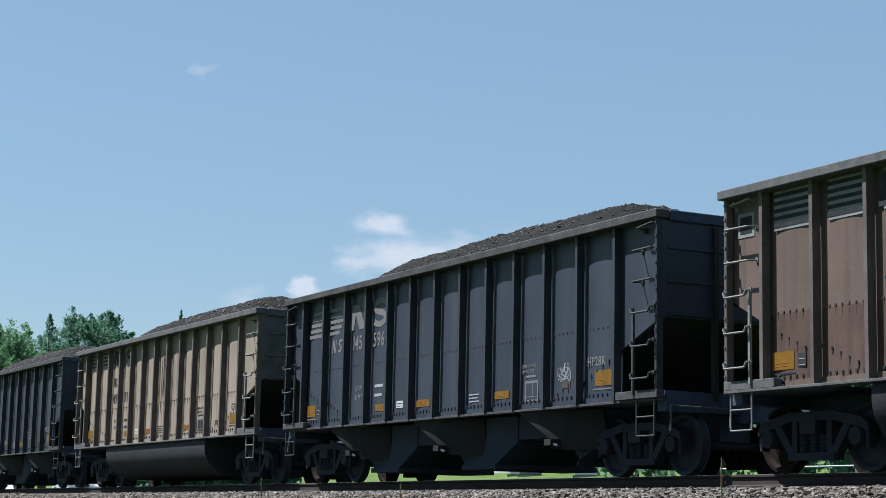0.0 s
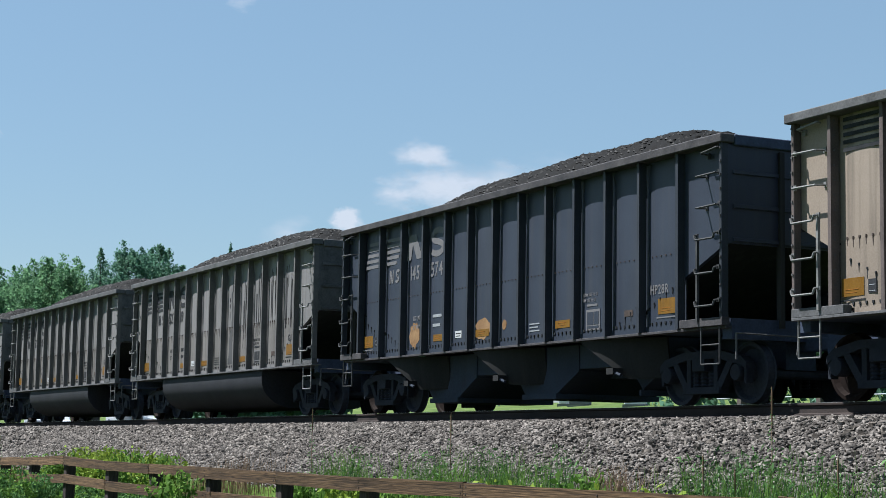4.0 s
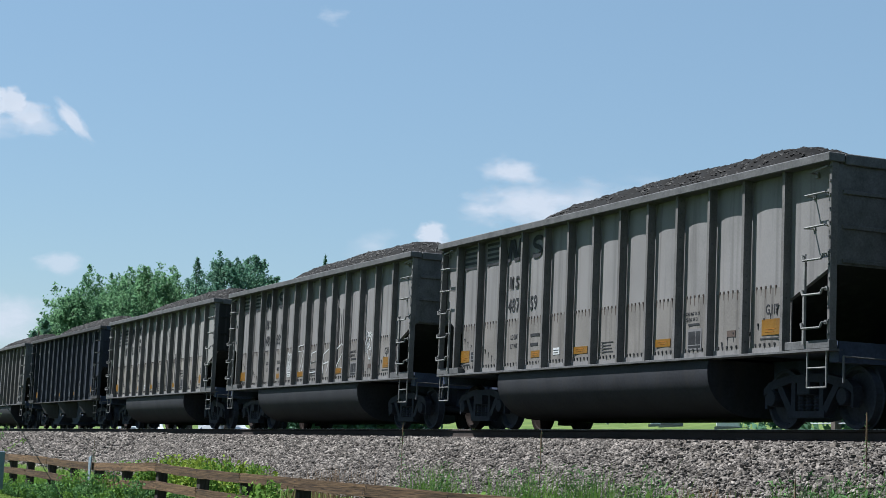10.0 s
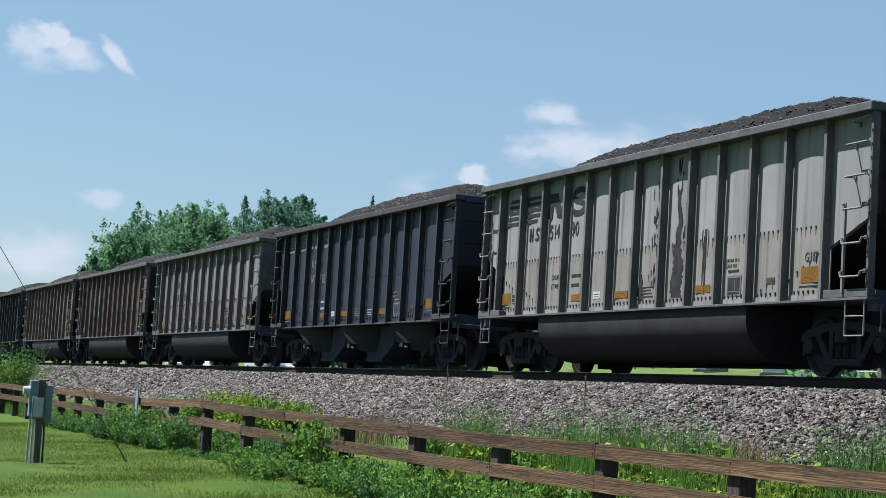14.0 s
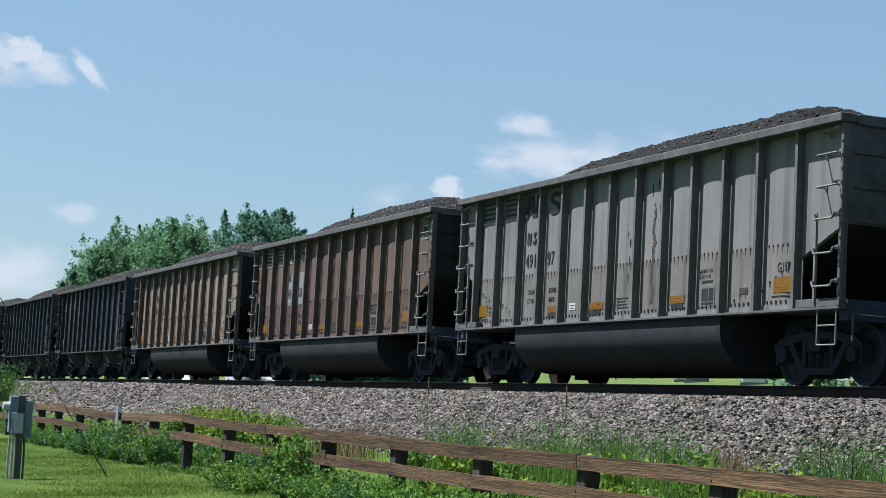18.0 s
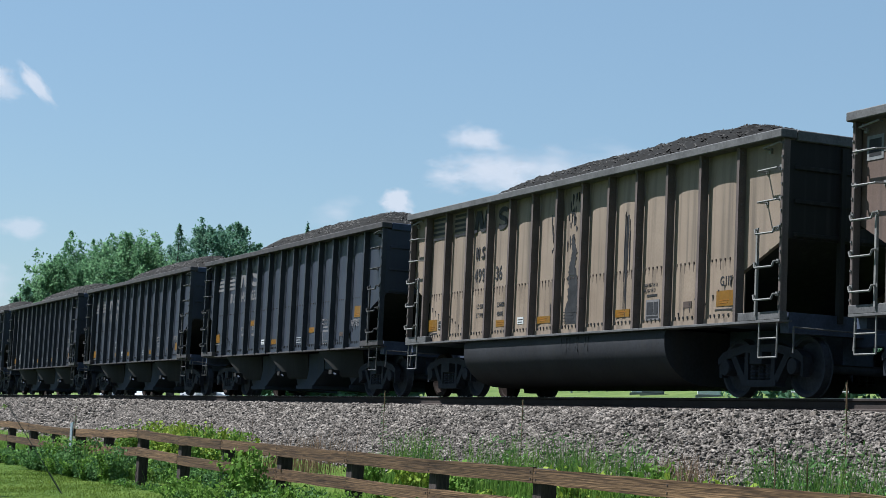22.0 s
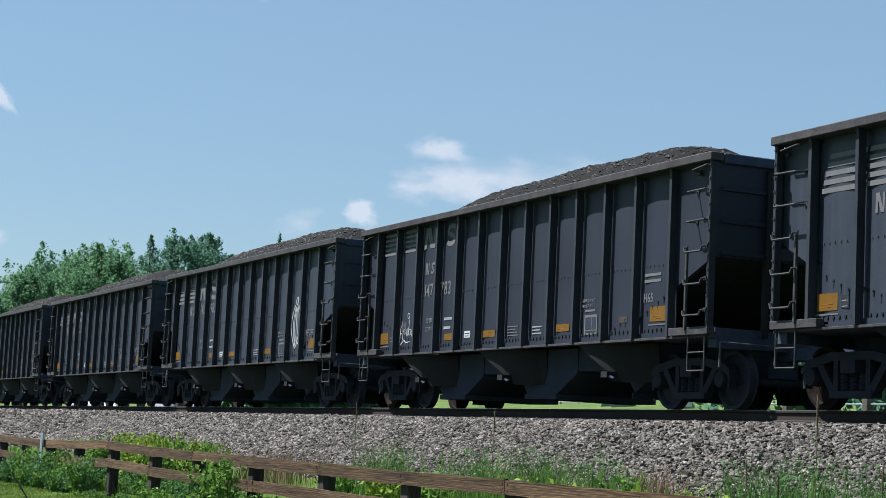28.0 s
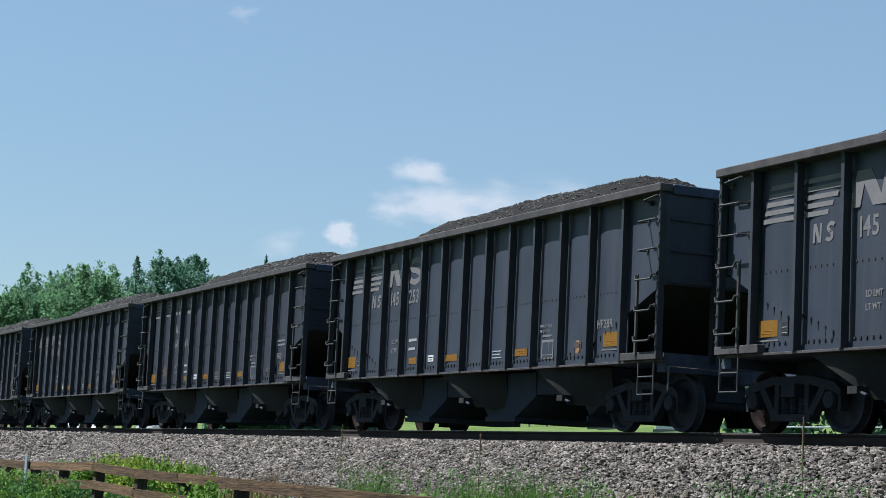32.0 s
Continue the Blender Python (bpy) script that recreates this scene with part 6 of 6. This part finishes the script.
def stones(n, x0, x1, lo, hi):
    x = rs_.uniform(x0, x1, n)
    y = rs_.uniform(-5.15, -1.55, n)
    z = np.interp(y, [a for a, b in bed_rows], [b for a, b in bed_rows])
    s = rs_.uniform(lo, hi, n)
    corners = np.array([(a, b, c) for a in (-1, 1) for b in (-1, 1) for c in (-1, 1)], float)
    v = corners[None] * rs_.uniform(0.25, 1.0, (n, 8, 3)) * s[:, None, None] * np.array([0.82, 0.58, 0.36])
    ang = rs_.uniform(0, math.tau, n); tip = rs_.uniform(-0.9, 0.9, n)
    ca, sa, ct, st = np.cos(ang), np.sin(ang), np.cos(tip), np.sin(tip)
    X, Y, Z = v[..., 0], v[..., 1], v[..., 2]
    X, Z = X * ct[:, None] + Z * st[:, None], -X * st[:, None] + Z * ct[:, None]
    X, Y = X * ca[:, None] - Y * sa[:, None], X * sa[:, None] + Y * ca[:, None]
    v = np.stack([X + x[:, None], Y + y[:, None], Z + (z + s * rs_.uniform(-0.1, 0.45, n))[:, None]], -1)
    f = np.array([(0, 1, 3, 2), (4, 6, 7, 5), (0, 4, 5, 1), (2, 3, 7, 6), (0, 2, 6, 4), (1, 5, 7, 3)])
    return v.reshape(-1, 3), (f[None] + np.arange(n)[:, None, None] * 8).reshape(-1, 4)


vs, fs, base_ = [], [], 0
for n, x0, x1, lo, hi in ((72000, -34, -9, 0.028, 0.066), (38000, -55, -34, 0.040, 0.080), (16000, -95, -55, 0.07, 0.12)):
    v, f = stones(n, x0, x1, lo, hi)
    vs.append(v); fs.append(f + base_); base_ += len(v)
tagged(part("ballast_stones", raw_mesh("ballast_stones", np.concatenate(vs), np.concatenate(fs), stone_mat), bed, "loose crushed stones"), kind="stuff")


def stone(bm, seed):
    r = random.Random(seed)
    v = [bm.verts.new((a * r.uniform(0.5, 1) * 0.05, b * r.uniform(0.5, 1) * 0.045, c * r.uniform(0.5, 1) * 0.034)) for a in (-1, 1) for b in (-1, 1) for c in (-1, 1)]
    for a, b, c, d in ((0, 1, 3, 2), (4, 6, 7, 5), (0, 4, 5, 1), (2, 3, 7, 6), (0, 2, 6, 4), (1, 5, 7, 3)):
        bm.faces.new((v[a], v[b], v[c], v[d]))


stone_me = [mesh("stone%d" % k, stone_piece, lambda bm: stone(bm, k)) for k in range(8)]
rp = random.Random(31)
for k in range(280):
    y = rp.uniform(-4.9, -2.0)
    s_ = part("stone", stone_me[k % 8], bed, at=(rp.uniform(-24, -12), y, bed_z(y) + 0.035), turn=rp.uniform(0, 6.2))


# ---- clouds, far off ----
def cloud_material(name, strength, soft, scale, seed):
    m = bpy.data.materials.new(name)
    m.use_nodes = True
    nt = m.node_tree
    nt.nodes.clear()
    N, L = nt.nodes.new, nt.links.new
    tc, out = N("ShaderNodeTexCoord"), N("ShaderNodeOutputMaterial")
    mp = N("ShaderNodeMapping"); mp.inputs["Location"].default_value = (seed * 3.7, seed * 1.3, 0); mp.inputs["Scale"].default_value = (scale, scale, 1)
    L(tc.outputs["Object"], mp.inputs[0])
    nz = N("ShaderNodeTexNoise"); nz.inputs["Scale"].default_value = 1.0; nz.inputs["Detail"].default_value = 7; nz.inputs["Roughness"].default_value = 0.58
    L(mp.outputs[0], nz.inputs[0])
    gd = N("ShaderNodeTexGradient"); gd.gradient_type = "SPHERICAL"
    L(tc.outputs["Object"], gd.inputs[0])
    add = N("ShaderNodeMath"); add.operation = "MULTIPLY_ADD"; add.inputs[1].default_value = 1.5
    L(nz.outputs[0], add.inputs[0]); 
    sub = N("ShaderNodeMath"); sub.operation = "SUBTRACT"; sub.inputs[1].default_value = 1.12
    L(gd.outputs[0], add.inputs[2]); L(add.outputs[0], sub.inputs[0])
    mr = N("ShaderNodeMapRange"); mr.interpolation_type = "SMOOTHSTEP"
    mr.inputs[1].default_value, mr.inputs[2].default_value, mr.inputs[4].default_value = 0.0, soft, strength
    L(sub.outputs[0], mr.inputs[0])
    edge = N("ShaderNodeMapRange"); edge.interpolation_type = "SMOOTHSTEP"; edge.inputs[2].default_value = 0.25
    L(gd.outputs[0], edge.inputs[0])
    mul = N("ShaderNodeMath"); mul.operation = "MULTIPLY"
    L(mr.outputs[0], mul.inputs[0]); L(edge.outputs[0], mul.inputs[1])
    em = N("ShaderNodeEmission"); em.inputs[0].default_value = (0.89, 0.89, 0.91, 1); em.inputs[1].default_value = CLOUD_LIGHT
    tr = N("ShaderNodeBsdfTransparent")
    ms = N("ShaderNodeMixShader")
    L(mul.outputs[0], ms.inputs[0]); L(tr.outputs[0], ms.inputs[1]); L(em.outputs[0], ms.inputs[2]); L(ms.outputs[0], out.inputs[0])
    return m


CLOUD_LIGHT = 0.315
CLOUDS = []
for k, (az, el, w, h, strength, soft, scale) in enumerate((
    # the heap to the south with its torn-off wisp
    (81.15, 10.72, 1.9, 1.5, 0.90, 0.28, 1.0), (80.75, 10.42, 2.6, 1.7, 0.75, 0.42, 1.1), (80.15, 10.05, 2.9, 1.4, 0.60, 0.55, 1.2), (82.0, 10.55, 2.6, 2.0, 0.75, 0.45, 1.0), (81.7, 9.85, 3.6, 1.8, 0.50, 0.70, 1.2),
    (79.16, 10.28, 2.7, 0.85, 0.85, 0.40, 0.9), (79.40, 10.42, 1.3, 0.8, 0.60, 0.5, 1.0),
    # the bank over the train: a puff, its broad base, and what trails off
    (64.85, 9.52, 3.1, 2.0, 0.85, 0.45, 0.9), (65.5, 8.25, 4.2, 2.1, 0.85, 0.50, 1.1), (64.0, 8.55, 5.6, 2.6, 0.85, 0.52, 1.1), (62.4, 8.50, 6.0, 2.5, 0.75, 0.65, 1.2), (60.3, 8.95, 6.5, 1.8, 0.50, 0.9, 1.3),
    (67.35, 7.28, 2.1, 1.6, 0.90, 0.35, 0.9), (69.2, 6.85, 3.4, 1.8, 0.50, 0.8, 1.2),
    (79.2, 5.73, 2.8, 1.3, 0.60, 0.6, 1.1), (81.4, 3.9, 6.4, 3.6, 0.85, 0.6, 1.2), (71.0, 14.2, 1.8, 1.0, 0.35, 0.7, 1.1))):
    d = 3200.0 + 12.0 * k
    def place(a):
        way = Vector((-math.sin(radians(a)) * math.cos(radians(el)), math.cos(radians(a)) * math.cos(radians(el)), math.sin(radians(el))))
        return look(EYE + way * d, EYE, 44 if 79.1 < az < 79.5 and el > 10 else 0)
    hw, hh = d * math.tan(radians(w / 2)), d * math.tan(radians(h / 2))
    me = raw_mesh("cloud", [(-1, -1, 0), (1, -1, 0), (1, 1, 0), (-1, 1, 0)], [(0, 1, 2, 3)], cloud_material("cloud_%d" % k, strength, soft, scale, k + 1))
    ob = tagged(new("cloud", me), "soft white cumulus cloud in a hazy blue sky", "cloud", "clouds", "structure")
    ob.scale = (hw, hh, 1)
    ob.visible_shadow = False
    CLOUDS.append((ob, place(az - 0.775), place(az + 0.775)))


# ---- a fly that darts past ----
FLY_AT = Vector((-1.782, -15.868, 1.911))
fly = empty("fly", FLY_AT, label="small dark fly in flight", category="insect")
part("body", mesh("fly_body", coal_lump, lambda bm: lathe(bm, [(0.0004, -0.0035), (0.0012, -0.002), (0.0014, 0.0), (0.0011, 0.002), (0.0004, 0.0032)], "x", 8)), fly)
for q in (-1, 1):
    part("wing", mesh("fly_wing%d" % q, coal_lump, lambda bm: prism(bm, [(-0.002, q * 0.0006), (0.0012, q * 0.0006), (0.0004, q * 0.004), (-0.0022, q * 0.0042)], "z", 0.0010, 0.0012)), fly, "thin dark wing")


def motions():
    """The train rolls past towards the camera's right; wheels turn with it; clouds drift."""
    rows = [(2.0 * i, s) for i, s in enumerate(KNOTS)]
    def way(t):
        i = min(int(t / 2), 15)
        u = t / 2 - i
        return KNOTS[i] + (KNOTS[i + 1] - KNOTS[i]) * u
    spin = [2 * j / FPS for j in range(481)]
    turns = [(t, Matrix.Rotation(way(t) / WHEEL_R, 4, "Y")) for t in spin]
    for i, (car, wheels) in enumerate(CARS):
        walk(car, [(t, pose(FIRST - PITCH * i + s, 0, RAIL_Z)) for t, s in rows])
        for w in wheels:
            at = Matrix.Translation(w.location)
            walk(w, [(t, at @ m) for t, m in turns])
    mid_ = FLY_AT
    step = Vector((0.62, 0.38, 0.16))
    walk(fly, [(0.0, Matrix.Translation(mid_ - step * 3)), (10.7, Matrix.Translation(mid_ - step * 3)), (10.8, Matrix.Translation(mid_ - step * 2)), (10.9, Matrix.Translation(mid_ - step)), (11.0, Matrix.Translation(mid_)),
               (11.1, Matrix.Translation(mid_ + step)), (11.2, Matrix.Translation(mid_ + step * 2)), (11.3, Matrix.Translation(mid_ + step * 3)), (32.0, Matrix.Translation(mid_ + step * 3))])
    for c, a, b in CLOUDS:
        walk(c, [(0.0, a), (32.0, b)])


motions()
